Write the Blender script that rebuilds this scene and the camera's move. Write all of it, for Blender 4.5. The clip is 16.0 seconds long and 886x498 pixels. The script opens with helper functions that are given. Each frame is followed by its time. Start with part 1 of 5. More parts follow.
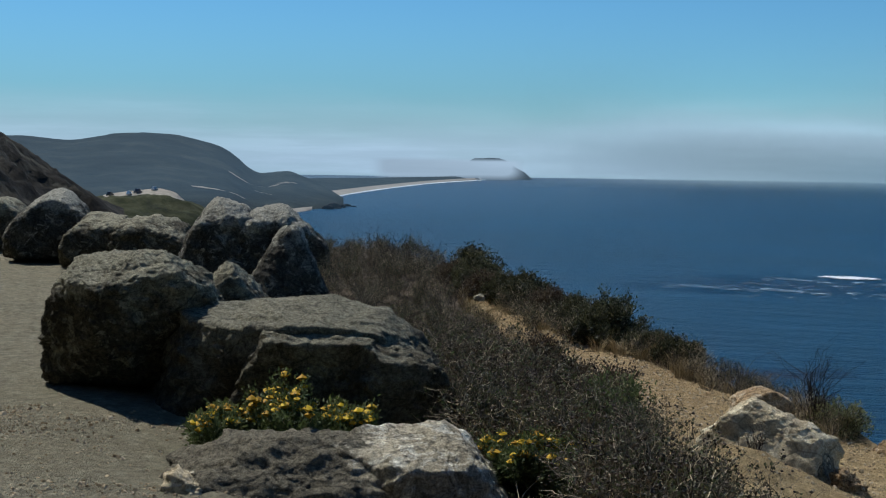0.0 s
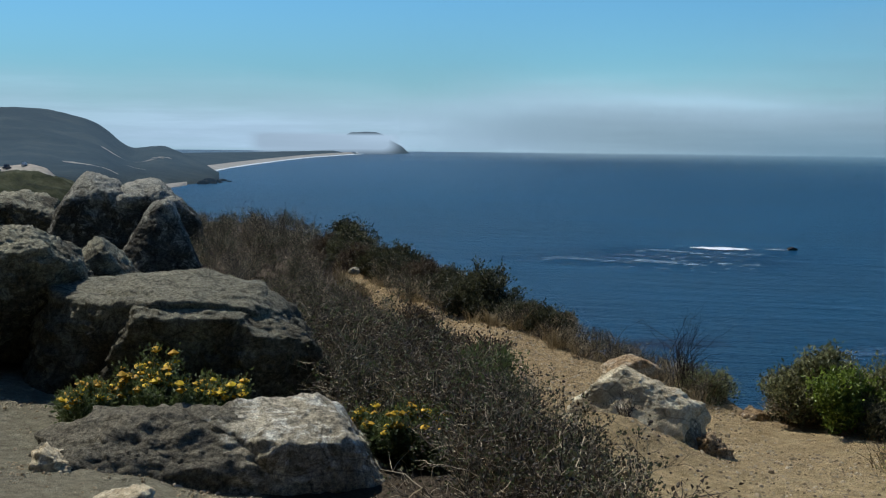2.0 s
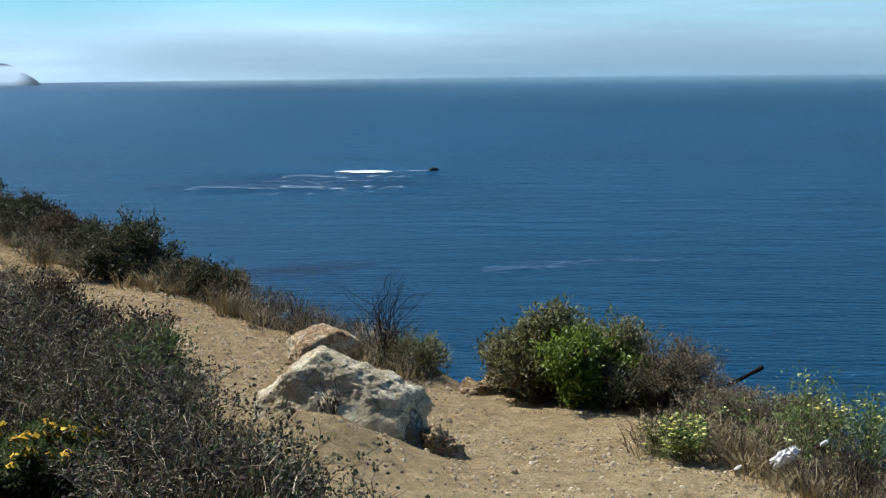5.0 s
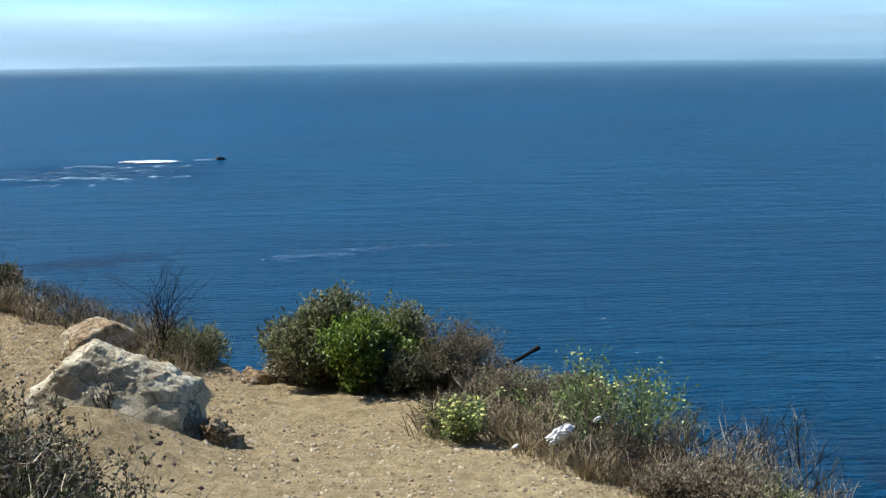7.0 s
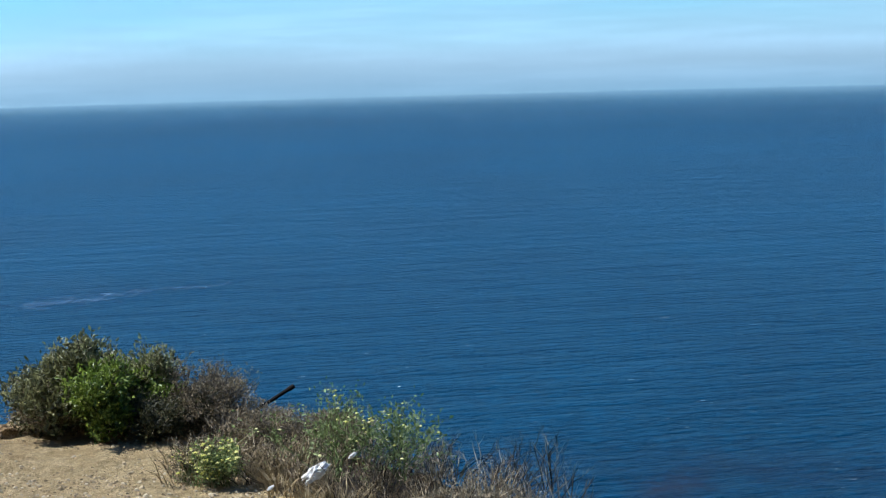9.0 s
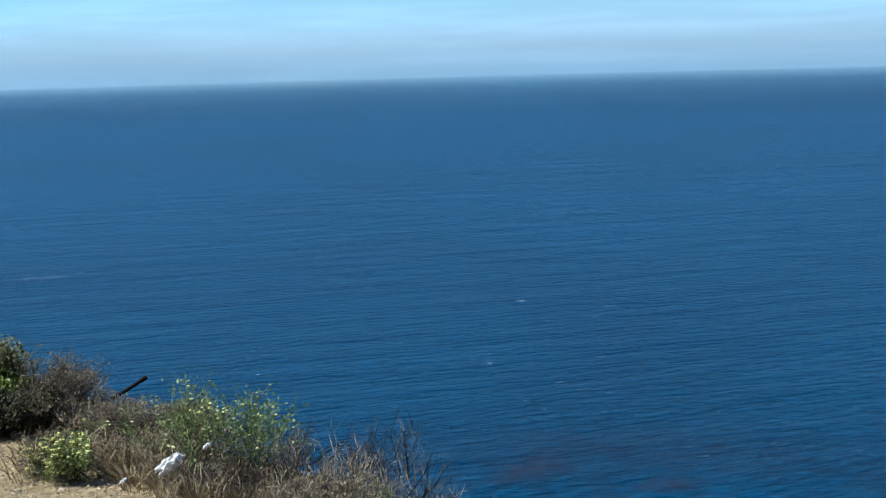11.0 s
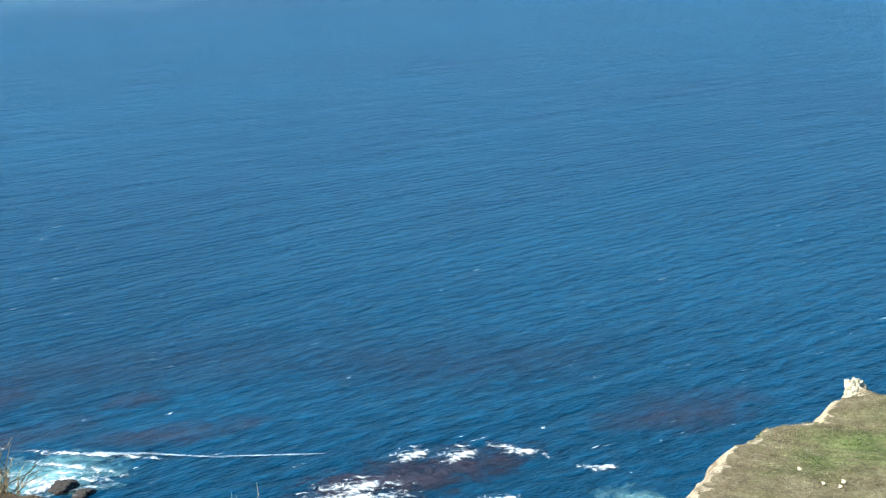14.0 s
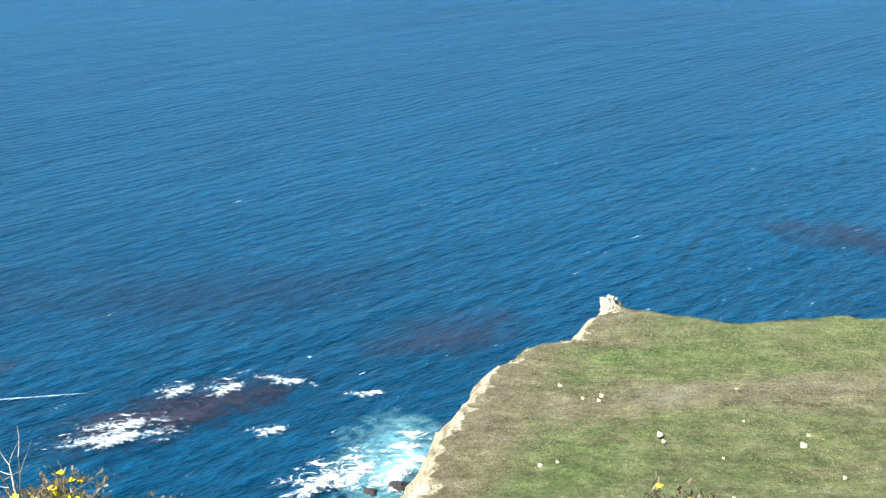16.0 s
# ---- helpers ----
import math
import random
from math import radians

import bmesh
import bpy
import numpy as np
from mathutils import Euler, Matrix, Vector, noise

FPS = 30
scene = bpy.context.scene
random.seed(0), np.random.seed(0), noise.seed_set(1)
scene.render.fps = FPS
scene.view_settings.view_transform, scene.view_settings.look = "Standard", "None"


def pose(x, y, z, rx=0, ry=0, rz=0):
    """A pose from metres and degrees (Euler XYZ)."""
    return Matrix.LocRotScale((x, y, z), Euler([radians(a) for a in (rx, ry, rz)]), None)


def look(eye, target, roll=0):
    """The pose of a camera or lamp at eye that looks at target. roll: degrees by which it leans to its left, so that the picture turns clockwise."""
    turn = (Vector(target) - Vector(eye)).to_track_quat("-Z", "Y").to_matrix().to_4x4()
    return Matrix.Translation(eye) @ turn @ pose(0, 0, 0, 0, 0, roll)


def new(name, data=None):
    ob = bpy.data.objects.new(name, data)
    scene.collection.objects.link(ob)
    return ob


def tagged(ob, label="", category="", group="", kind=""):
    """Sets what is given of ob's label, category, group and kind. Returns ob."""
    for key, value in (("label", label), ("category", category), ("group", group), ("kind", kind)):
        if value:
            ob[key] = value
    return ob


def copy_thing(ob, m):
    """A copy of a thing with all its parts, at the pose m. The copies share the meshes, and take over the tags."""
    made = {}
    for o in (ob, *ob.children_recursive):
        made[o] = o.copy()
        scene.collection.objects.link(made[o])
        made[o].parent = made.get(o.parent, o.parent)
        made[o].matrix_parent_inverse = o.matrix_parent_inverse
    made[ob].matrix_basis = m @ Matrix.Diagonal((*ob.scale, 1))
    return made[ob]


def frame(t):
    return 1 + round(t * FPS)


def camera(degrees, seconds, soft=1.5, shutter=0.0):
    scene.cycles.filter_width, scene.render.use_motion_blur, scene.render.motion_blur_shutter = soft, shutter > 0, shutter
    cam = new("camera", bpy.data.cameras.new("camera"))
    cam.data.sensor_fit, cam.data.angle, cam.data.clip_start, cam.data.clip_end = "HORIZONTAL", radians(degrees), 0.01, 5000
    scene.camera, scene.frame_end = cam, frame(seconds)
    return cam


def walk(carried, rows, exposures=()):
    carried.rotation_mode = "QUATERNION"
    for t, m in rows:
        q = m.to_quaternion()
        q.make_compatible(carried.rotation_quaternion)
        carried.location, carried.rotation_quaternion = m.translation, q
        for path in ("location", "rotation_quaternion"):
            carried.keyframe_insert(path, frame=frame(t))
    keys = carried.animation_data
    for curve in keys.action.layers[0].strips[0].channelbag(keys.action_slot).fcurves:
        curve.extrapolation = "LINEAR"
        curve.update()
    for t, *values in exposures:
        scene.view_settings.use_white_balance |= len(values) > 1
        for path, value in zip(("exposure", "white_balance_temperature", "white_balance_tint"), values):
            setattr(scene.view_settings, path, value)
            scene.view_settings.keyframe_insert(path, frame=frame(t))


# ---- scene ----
# ---- camera ----
def row(t, x, y, z, az, el, lean):
    """A row of the walk: eye, compass turn from +y, tilt, lean."""
    a, e = radians(az), radians(el)
    d = Vector((math.sin(a) * math.cos(e), math.cos(a) * math.cos(e), math.sin(e)))
    p = Vector((x, y, z))
    return (t, look(p, p + d * 10, lean))


PATH = [
    (0.0, -0.441, -1.916, 1.671, 4.97, -3.70, 0.73),
    (0.5, -0.438, -1.913, 1.666, 6.30, -3.82, 0.74),
    (1.0, -0.433, -1.927, 1.659, 7.44, -4.37, 0.60),
    (1.5, -0.415, -1.917, 1.662, 8.63, -4.22, 0.77),
    (2.0, -0.410, -1.930, 1.661, 9.71, -4.65, 0.57),
    (2.5, -0.339, -1.475, 1.638, 11.37, -4.74, 0.28),
    (3.0, -0.245, -1.482, 1.634, 12.43, -5.11, 0.06),
    (3.5, -0.172, -0.343, 1.616, 15.76, -6.10, 0.38),
    (4.0, -0.062, 0.043, 1.626, 18.32, -6.90, -0.43),
    (4.2, -0.060, 0.043, 1.626, 19.40, -7.05, -0.50),
    (6.3, -0.028, -0.006, 1.629, 28.21, -8.34, -1.11),
    (6.5, -0.009, 0.009, 1.618, 28.89, -8.49, -1.19),
    (7.0, 0.000, 0.000, 1.620, 31.50, -8.05, -0.73),
    (7.5, 0.014, -0.001, 1.624, 34.18, -6.90, -0.54),
    (8.0, 0.047, 0.008, 1.616, 36.67, -6.84, -1.28),
    (8.5, 0.043, -0.007, 1.618, 39.36, -6.80, -1.18),
    (9.0, 0.053, -0.011, 1.617, 40.87, -6.81, -1.53),
    (9.2, 0.060, -0.005, 1.616, 41.43, -6.90, -1.65),
    (11.5, 0.068, -0.030, 1.620, 49.39, -7.78, -1.93),
    (11.8, 0.060, -0.040, 1.614, 51.65, -8.10, -2.39),
    (12.0, 0.068, -0.066, 1.606, 53.06, -8.49, -2.75),
    (12.5, 0.060, -0.070, 1.602, 58.91, -9.48, -2.77),
    (13.0, 0.010, -0.010, 1.619, 62.31, -10.01, -2.96),
    (13.5, 0.000, 0.000, 1.620, 64.38, -11.19, -2.95),
    (14.0, 0.000, 0.000, 1.620, 67.49, -11.72, -2.75),
    (14.5, 0.000, 0.000, 1.620, 71.33, -12.00, -2.05),
    (15.0, 0.000, 0.000, 1.620, 73.15, -13.08, -2.19),
    (15.5, 0.000, 0.000, 1.620, 75.31, -13.85, -2.32),
    (16.0, 0.000, 0.000, 1.620, 76.76, -14.86, -2.33),
]
cam = camera(33.22, 16.0, soft=1.15)
walk(cam, [row(*r) for r in PATH], exposures=[(0.0, -0.2, 6300, 10), (2.0, -0.1, 6300, 10), (3.0, 0.12, 6300, 10), (4.0, 0.26, 6250, 10), (6.5, 0.72, 6050, 10), (8.0, 0.66, 5880, 10), (9.0, 0.6, 5800, 10), (12.0, 0.6, 5700, 10), (13.0, 1.05, 6200, 8), (14.0, 1.48, 6450, 6), (14.5, 1.58, 6450, 5), (16.0, 1.68, 6400, 5)])

# ---- light ----
SUN_AZ, SUN_EL = -32.0, 52.0     # compass turn from +y, height
SEA = -73.4                      # sea level; the clifftop lies at about 0
world = bpy.data.worlds.new("sky")
scene.world = world
world.use_nodes = True
wn, wl = world.node_tree.nodes, world.node_tree.links
sky = wn.new("ShaderNodeTexSky")
sky.sky_type, sky.sun_disc = "NISHITA", False
sky.sun_elevation, sky.sun_rotation = radians(SUN_EL), radians(SUN_AZ)
sky.altitude, sky.air_density, sky.dust_density, sky.ozone_density = 80, 1.0, 0.1, 5.0
wn["Background"].inputs["Strength"].default_value = 0.092
tint = wn.new("ShaderNodeMix")
tint.data_type, tint.blend_type = "RGBA", "MULTIPLY"
tint.inputs[0].default_value, tint.inputs[7].default_value = 1.0, (0.44, 0.81, 1.05, 1)
wl.new(sky.outputs[0], tint.inputs[6])
wl.new(tint.outputs[2], wn["Background"].inputs["Color"])
sun = new("sun", bpy.data.lights.new("sun", "SUN"))
sun.data.energy, sun.data.angle, sun.data.color = 5.2, radians(0.53), (1.0, 0.95, 0.87)
_a, _e = radians(SUN_AZ), radians(SUN_EL)
SUN_WAY = Vector((math.sin(_a) * math.cos(_e), math.cos(_a) * math.cos(_e), math.sin(_e)))
sun.matrix_world = look(SUN_WAY * 60, (0, 0, 0))


# ---- materials ----
class Mat:
    """A small builder for node materials."""

    def __init__(self, name, rough=0.9, spec=0.3):
        self.m = bpy.data.materials.new(name)
        self.m.use_nodes = True
        self.n, self.l = self.m.node_tree.nodes, self.m.node_tree.links
        self.b = self.n["Principled BSDF"]
        self.b.inputs["Roughness"].default_value = rough
        self.b.inputs["Specular IOR Level"].default_value = spec
        self.co = self.n.new("ShaderNodeTexCoord").outputs["Object"]

    def scaled(self, sx, sy, sz, rz=0.0):
        k = self.n.new("ShaderNodeMapping")
        k.inputs["Scale"].default_value = (sx, sy, sz)
        k.inputs["Rotation"].default_value = (0, 0, rz)
        self.l.new(self.co, k.inputs[0])
        return k.outputs[0]

    def noise(self, scale, detail=6, rough=0.6, at=None, warp=0.0):
        k = self.n.new("ShaderNodeTexNoise")
        k.inputs["Scale"].default_value, k.inputs["Detail"].default_value = scale, detail
        k.inputs["Roughness"].default_value, k.inputs["Distortion"].default_value = rough, warp
        self.l.new(at or self.co, k.inputs["Vector"])
        return k.outputs[0]

    def cells(self, scale, at=None, feature="F1"):
        k = self.n.new("ShaderNodeTexVoronoi")
        k.feature = feature
        k.inputs["Scale"].default_value = scale
        self.l.new(at or self.co, k.inputs["Vector"])
        return k.outputs[0]

    def ramp(self, fac, *stops):
        k = self.n.new("ShaderNodeValToRGB")
        r = k.color_ramp
        while len(r.elements) < len(stops):
            r.elements.new(0.5)
        for e, (p, c) in zip(r.elements, stops):
            e.position = p
            e.color = (*(c if isinstance(c, tuple) else (c, c, c)), 1)
        self.l.new(fac, k.inputs[0])
        return k.outputs[0]

    def mix(self, fac, a, b, how="MIX"):
        k = self.n.new("ShaderNodeMix")
        k.data_type, k.blend_type = "RGBA", how
        for v, i in ((fac, 0), (a, 6), (b, 7)):
            if isinstance(v, (int, float)):
                k.inputs[i].default_value = v if i == 0 else (v, v, v, 1)
            elif isinstance(v, tuple):
                k.inputs[i].default_value = (*v, 1)
            else:
                self.l.new(v, k.inputs[i])
        return k.outputs[2]

    def math(self, op, a, b=0.0, clamp=False):
        k = self.n.new("ShaderNodeMath")
        k.operation, k.use_clamp = op, clamp
        for i, v in enumerate((a, b)):
            if isinstance(v, (int, float)):
                k.inputs[i].default_value = v
            else:
                self.l.new(v, k.inputs[i])
        return k.outputs[0]

    def attribute(self, name):
        k = self.n.new("ShaderNodeAttribute")
        k.attribute_name = name
        return k.outputs["Fac"]

    def random(self):
        return self.n.new("ShaderNodeObjectInfo").outputs["Random"]

    def island(self):
        return self.n.new("ShaderNodeNewGeometry").outputs["Random Per Island"]

    def done(self, colour, *bumps):
        """bumps: (height, strength, distance)."""
        if isinstance(colour, tuple):
            self.b.inputs["Base Color"].default_value = (*colour, 1)
        else:
            self.l.new(colour, self.b.inputs["Base Color"])
        last = None
        for h, s, d in bumps:
            k = self.n.new("ShaderNodeBump")
            k.inputs["Strength"].default_value, k.inputs["Distance"].default_value = s, d
            self.l.new(h, k.inputs["Height"])
            if last:
                self.l.new(last, k.inputs["Normal"])
            last = k.outputs[0]
        if last:
            self.l.new(last, self.b.inputs["Normal"])
        return self.m


def rock_material(name, dark, mid, light, lichen_toplight, amount=0.5, bare=None, crown=None, relief=1.0):
    k = Mat(name, 0.93, 0.15)
    base = k.ramp(k.noise(2.3, 9, 0.7, warp=0.4), (0.32, dark), (0.5, mid), (0.68, light))
    speck = k.ramp(k.noise(34, 5, 0.75), (0.38, 0.42), (0.5, 0.98), (0.62, 1.55))
    c = k.mix(0.9 * relief, base, speck, "MULTIPLY")
    patch = k.ramp(k.noise(6.2, 9, 0.78, warp=0.8), (0.57 - 0.12 * amount, 0.0), (0.66 - 0.12 * amount, 0.85))
    c = k.mix(patch, c, k.mix(0.6 * relief, lichen_toplight, speck, "MULTIPLY"))
    if bare:
        # a pale crust over one end only, with a ragged border
        x = k.n.new("ShaderNodeSeparateXYZ")
        k.l.new(k.co, x.inputs[0])
        side = k.math("ADD", x.outputs[0], k.math("MULTIPLY", k.math("SUBTRACT", k.noise(2.6, 6, 0.7), 0.5), 1.6))
        c = k.mix(k.ramp(side, (0.02, 1.0), (0.14, 0.0)), c, k.mix(0.9, bare, speck, "MULTIPLY"))
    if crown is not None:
        # grey lichen over the upper part, ragged border; its paleness also paints in sunlight
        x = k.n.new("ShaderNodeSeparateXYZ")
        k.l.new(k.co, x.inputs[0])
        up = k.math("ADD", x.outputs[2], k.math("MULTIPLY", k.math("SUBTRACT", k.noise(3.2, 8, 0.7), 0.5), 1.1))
        c = k.mix(k.ramp(k.math("SUBTRACT", up, crown), (0.0, 0.0), (0.16, 0.85)), c, k.mix(0.85, lichen_toplight, speck, "MULTIPLY"))
    crack = k.ramp(k.cells(3.1, k.scaled(1, 1.3, 1.9), "DISTANCE_TO_EDGE"), (0.0, 0.4), (0.03, 1.0))
    c = k.mix(0.75, c, crack, "MULTIPLY")
    grain = k.ramp(k.noise(120, 4, 0.8), (0.38, 0.6), (0.5, 1.0), (0.62, 1.4))
    c = k.mix(0.8 * relief, c, grain, "MULTIPLY")
    chips = k.ramp(k.noise(11, 8, 0.72, k.scaled(1, 1, 1.6)), (0.40, 0.0), (0.44, 0.45), (0.52, 0.5), (0.56, 0.95), (0.7, 1.0))
    return k.done(c, (k.noise(5, 10, 0.72), 0.6, 0.045 * relief), (chips, 0.7, 0.014 * relief), (k.noise(22, 8, 0.8), 0.7, 0.018 * relief), (k.noise(60, 6, 0.78), 0.9, 0.011))


# crown: height above which lichen, plus painted sunlight, makes the top paler
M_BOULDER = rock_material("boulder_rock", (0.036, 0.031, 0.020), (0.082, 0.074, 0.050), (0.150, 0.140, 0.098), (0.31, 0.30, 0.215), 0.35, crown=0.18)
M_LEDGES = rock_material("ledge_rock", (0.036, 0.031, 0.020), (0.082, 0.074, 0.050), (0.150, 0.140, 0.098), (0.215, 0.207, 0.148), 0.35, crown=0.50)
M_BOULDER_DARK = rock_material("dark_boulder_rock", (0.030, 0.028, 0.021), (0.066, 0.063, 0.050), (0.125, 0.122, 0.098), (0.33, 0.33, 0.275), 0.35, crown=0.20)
M_WHITE = rock_material("pale_limestone", (0.36, 0.285, 0.17), (0.54, 0.46, 0.305), (0.70, 0.63, 0.44), (0.76, 0.71, 0.53), 0.6, relief=0.5)
M_CRUST = rock_material("crusted_rock", (0.117, 0.098, 0.062), (0.269, 0.238, 0.163), (0.420, 0.393, 0.288), (0.564, 0.555, 0.444), 0.7)
M_CRUST_END = rock_material("half_crusted_rock", (0.20, 0.17, 0.112), (0.46, 0.415, 0.30), (0.68, 0.635, 0.49), (0.80, 0.785, 0.66), 0.7, bare=(0.165, 0.150, 0.108))
M_OCHRE = rock_material("ochre_sandstone", (0.22, 0.14, 0.07), (0.38, 0.27, 0.15), (0.52, 0.40, 0.25), (0.60, 0.52, 0.38), 0.55)
M_SEA_ROCK = rock_material("wet_sea_rock", (0.015, 0.014, 0.013), (0.03, 0.027, 0.024), (0.06, 0.055, 0.05), (0.09, 0.08, 0.06), 0.1)


def ground_material():
    k = Mat("dry_dirt", 0.95, 0.15)
    big = k.noise(0.5, 5, 0.6)
    fine = k.noise(9, 8, 0.7)
    tan = k.ramp(fine, (0.3, (0.44, 0.33, 0.165)), (0.5, (0.60, 0.47, 0.25)), (0.72, (0.74, 0.605, 0.35)))
    grey = k.ramp(fine, (0.3, (0.20, 0.182, 0.122)), (0.5, (0.30, 0.278, 0.19)), (0.72, (0.43, 0.405, 0.29)))
    c = k.mix(k.attribute("lot"), tan, grey)
    c = k.mix(k.ramp(big, (0.4, 0.0), (0.65, 0.4)), c, k.mix(k.attribute("lot"), (0.53, 0.385, 0.205), (0.36, 0.31, 0.205)))
    c = k.mix(k.math("MULTIPLY", k.attribute("ochre"), 0.8), c, k.ramp(fine, (0.3, (0.32, 0.22, 0.105)), (0.5, (0.44, 0.315, 0.16)), (0.72, (0.56, 0.42, 0.235))))
    speck = k.ramp(k.cells(55), (0.0, 1.45), (0.22, 1.0), (0.6, 0.8))
    c = k.mix(0.55, c, speck, "MULTIPLY")
    clod = k.ramp(k.noise(16, 8, 0.8), (0.36, 0.62), (0.5, 1.0), (0.64, 1.35))
    c = k.mix(0.8, c, clod, "MULTIPLY")
    litter = k.ramp(k.noise(30, 6, 0.75), (0.3, (0.045, 0.033, 0.022)), (0.55, (0.11, 0.085, 0.055)), (0.75, (0.21, 0.17, 0.11)))
    c = k.mix(k.ramp(k.attribute("litter"), (0.25, 0.0), (0.75, 1.0)), c, litter)
    return k.done(c, (k.noise(6, 9, 0.65), 0.8, 0.06), (k.noise(16, 8, 0.8), 1.0, 0.035), (k.noise(40, 6, 0.75), 1.0, 0.02), (k.noise(80, 5, 0.7), 0.9, 0.01))


M_GROUND = ground_material()


def terrace_material():
    k = Mat("coastal_scrub_meadow", 0.95, 0.1)
    big = k.noise(0.045, 4, 0.6, warp=0.6)
    fine = k.noise(0.55, 8, 0.75)
    green = k.ramp(fine, (0.3, (0.068, 0.108, 0.028)), (0.5, (0.148, 0.202, 0.062)), (0.7, (0.27, 0.315, 0.12)))
    brown = k.ramp(fine, (0.3, (0.13, 0.10, 0.055)), (0.5, (0.25, 0.205, 0.12)), (0.72, (0.40, 0.34, 0.22)))
    c = k.mix(k.ramp(big, (0.42, 0.0), (0.6, 0.35)), green, brown)
    c = k.mix(k.ramp(k.attribute("dry"), (0.2, 0.0), (0.8, 1.0)), c, brown)
    c = k.mix(k.ramp(k.attribute("bare"), (0.3, 0.0), (0.7, 0.8)), c, (0.34, 0.30, 0.21))
    band = k.noise(0.24, 7, 0.72, k.scaled(1.7, 0.55, 1))
    c = k.mix(k.ramp(band, (0.50, 0.0), (0.62, 0.6)), c, brown)
    c = k.mix(0.8, c, k.ramp(k.noise(0.5, 6, 0.7, k.scaled(1.8, 0.6, 1)), (0.34, 0.62), (0.5, 1.0), (0.66, 1.4)), "MULTIPLY")
    c = k.mix(1.0, c, 0.56, "MULTIPLY")
    c = k.mix(k.ramp(k.attribute("cliff"), (0.35, 0.0), (0.6, 1.0)), c, k.ramp(k.noise(0.9, 8, 0.7), (0.36, (0.17, 0.135, 0.085)), (0.5, (0.36, 0.305, 0.205)), (0.66, (0.56, 0.50, 0.36))))
    blot = k.ramp(k.noise(2.2, 6, 0.8), (0.35, 0.55), (0.55, 1.0), (0.7, 1.25))
    c = k.mix(0.5, c, blot, "MULTIPLY")
    return k.done(c, (k.noise(1.6, 8, 0.8), 0.9, 0.4))


M_TERRACE = terrace_material()


def land_material(name, a, b, c, scale):
    k = Mat(name, 0.95, 0.1)
    col = k.ramp(k.noise(scale, 9, 0.68, warp=0.3), (0.32, a), (0.5, b), (0.72, c))
    return k.done(col, (k.noise(scale * 3, 8, 0.7), 0.9, 0.08 / scale))


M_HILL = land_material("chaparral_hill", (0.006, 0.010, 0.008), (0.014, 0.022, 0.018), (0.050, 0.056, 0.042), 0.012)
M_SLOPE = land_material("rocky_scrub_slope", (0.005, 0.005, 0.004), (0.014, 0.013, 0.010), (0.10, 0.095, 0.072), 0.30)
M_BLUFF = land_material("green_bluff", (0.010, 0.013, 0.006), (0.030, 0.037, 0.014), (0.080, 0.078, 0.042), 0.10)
M_SAND = land_material("beach_sand", (0.310, 0.279, 0.223), (0.360, 0.329, 0.267), (0.409, 0.378, 0.316), 0.02)
M_GRAVEL = land_material("pale_gravel", (0.22, 0.20, 0.16), (0.30, 0.275, 0.225), (0.40, 0.37, 0.31), 0.3)


def sea_material():
    k = Mat("sea_water", 0.28, 0.03)
    turned = k.n.new("ShaderNodeVectorRotate")
    turned.rotation_type = "Z_AXIS"
    turned.inputs["Angle"].default_value = radians(28)
    k.l.new(k.co, turned.inputs["Vector"])

    def stretched(sx):
        m = k.n.new("ShaderNodeMapping")
        m.inputs["Scale"].default_value = (sx, 1, 1)
        k.l.new(turned.outputs[0], m.inputs[0])
        return m.outputs[0]

    patch = k.noise(0.0035, 5, 0.6, warp=0.8)
    c = k.ramp(patch, (0.3, (0.0010, 0.0245, 0.054)), (0.5, (0.0014, 0.0305, 0.065)), (0.7, (0.0018, 0.0372, 0.078)))
    slick = k.noise(0.016, 5, 0.6, stretched(0.3), 1.2)
    c = k.mix(0.55, c, k.ramp(slick, (0.32, 0.78), (0.5, 1.0), (0.68, 1.22)), "MULTIPLY")
    chop = k.noise(0.52, 5, 0.62, stretched(0.42))
    swell = k.noise(0.06, 3, 0.5, stretched(0.35), 0.3)
    ripple = k.noise(1.5, 4, 0.65, stretched(0.5))
    crest = k.n.new("ShaderNodeTexWave")
    crest.bands_direction = "Y"
    for key, v in (("Scale", 0.062), ("Distortion", 7.0), ("Detail", 4.0), ("Detail Scale", 1.5), ("Detail Roughness", 0.6)):
        crest.inputs[key].default_value = v
    k.l.new(turned.outputs[0], crest.inputs["Vector"])
    c = k.mix(1.0, c, k.ramp(chop, (0.34, 0.64), (0.5, 0.96), (0.66, 1.45)), "MULTIPLY")
    c = k.mix(0.28, c, k.ramp(crest.outputs[1], (0.0, 0.7), (0.6, 0.95), (1.0, 1.5)), "MULTIPLY")
    c = k.mix(0.5, c, k.ramp(ripple, (0.36, 0.6), (0.64, 1.45)), "MULTIPLY")
    cap = k.ramp(k.noise(0.65, 8, 0.66, stretched(0.3), 0.4), (0.68, 0.0), (0.70, 0.85))
    c = k.mix(cap, c, (0.6, 0.66, 0.68))
    return k.done(c, (swell, 1.0, 3.0), (chop, 1.0, 1.2), (crest.outputs[1], 0.5, 0.4), (ripple, 0.8, 0.3))


M_SEA = sea_material()


def foam_material():
    k = Mat("sea_foam", 0.8, 0.2)
    c = k.ramp(k.noise(0.7, 7, 0.7), (0.35, (0.42, 0.60, 0.64)), (0.55, (0.80, 0.84, 0.85)))
    return k.done(c, (k.noise(1.5, 6, 0.7), 0.8, 0.4))


M_FOAM = foam_material()


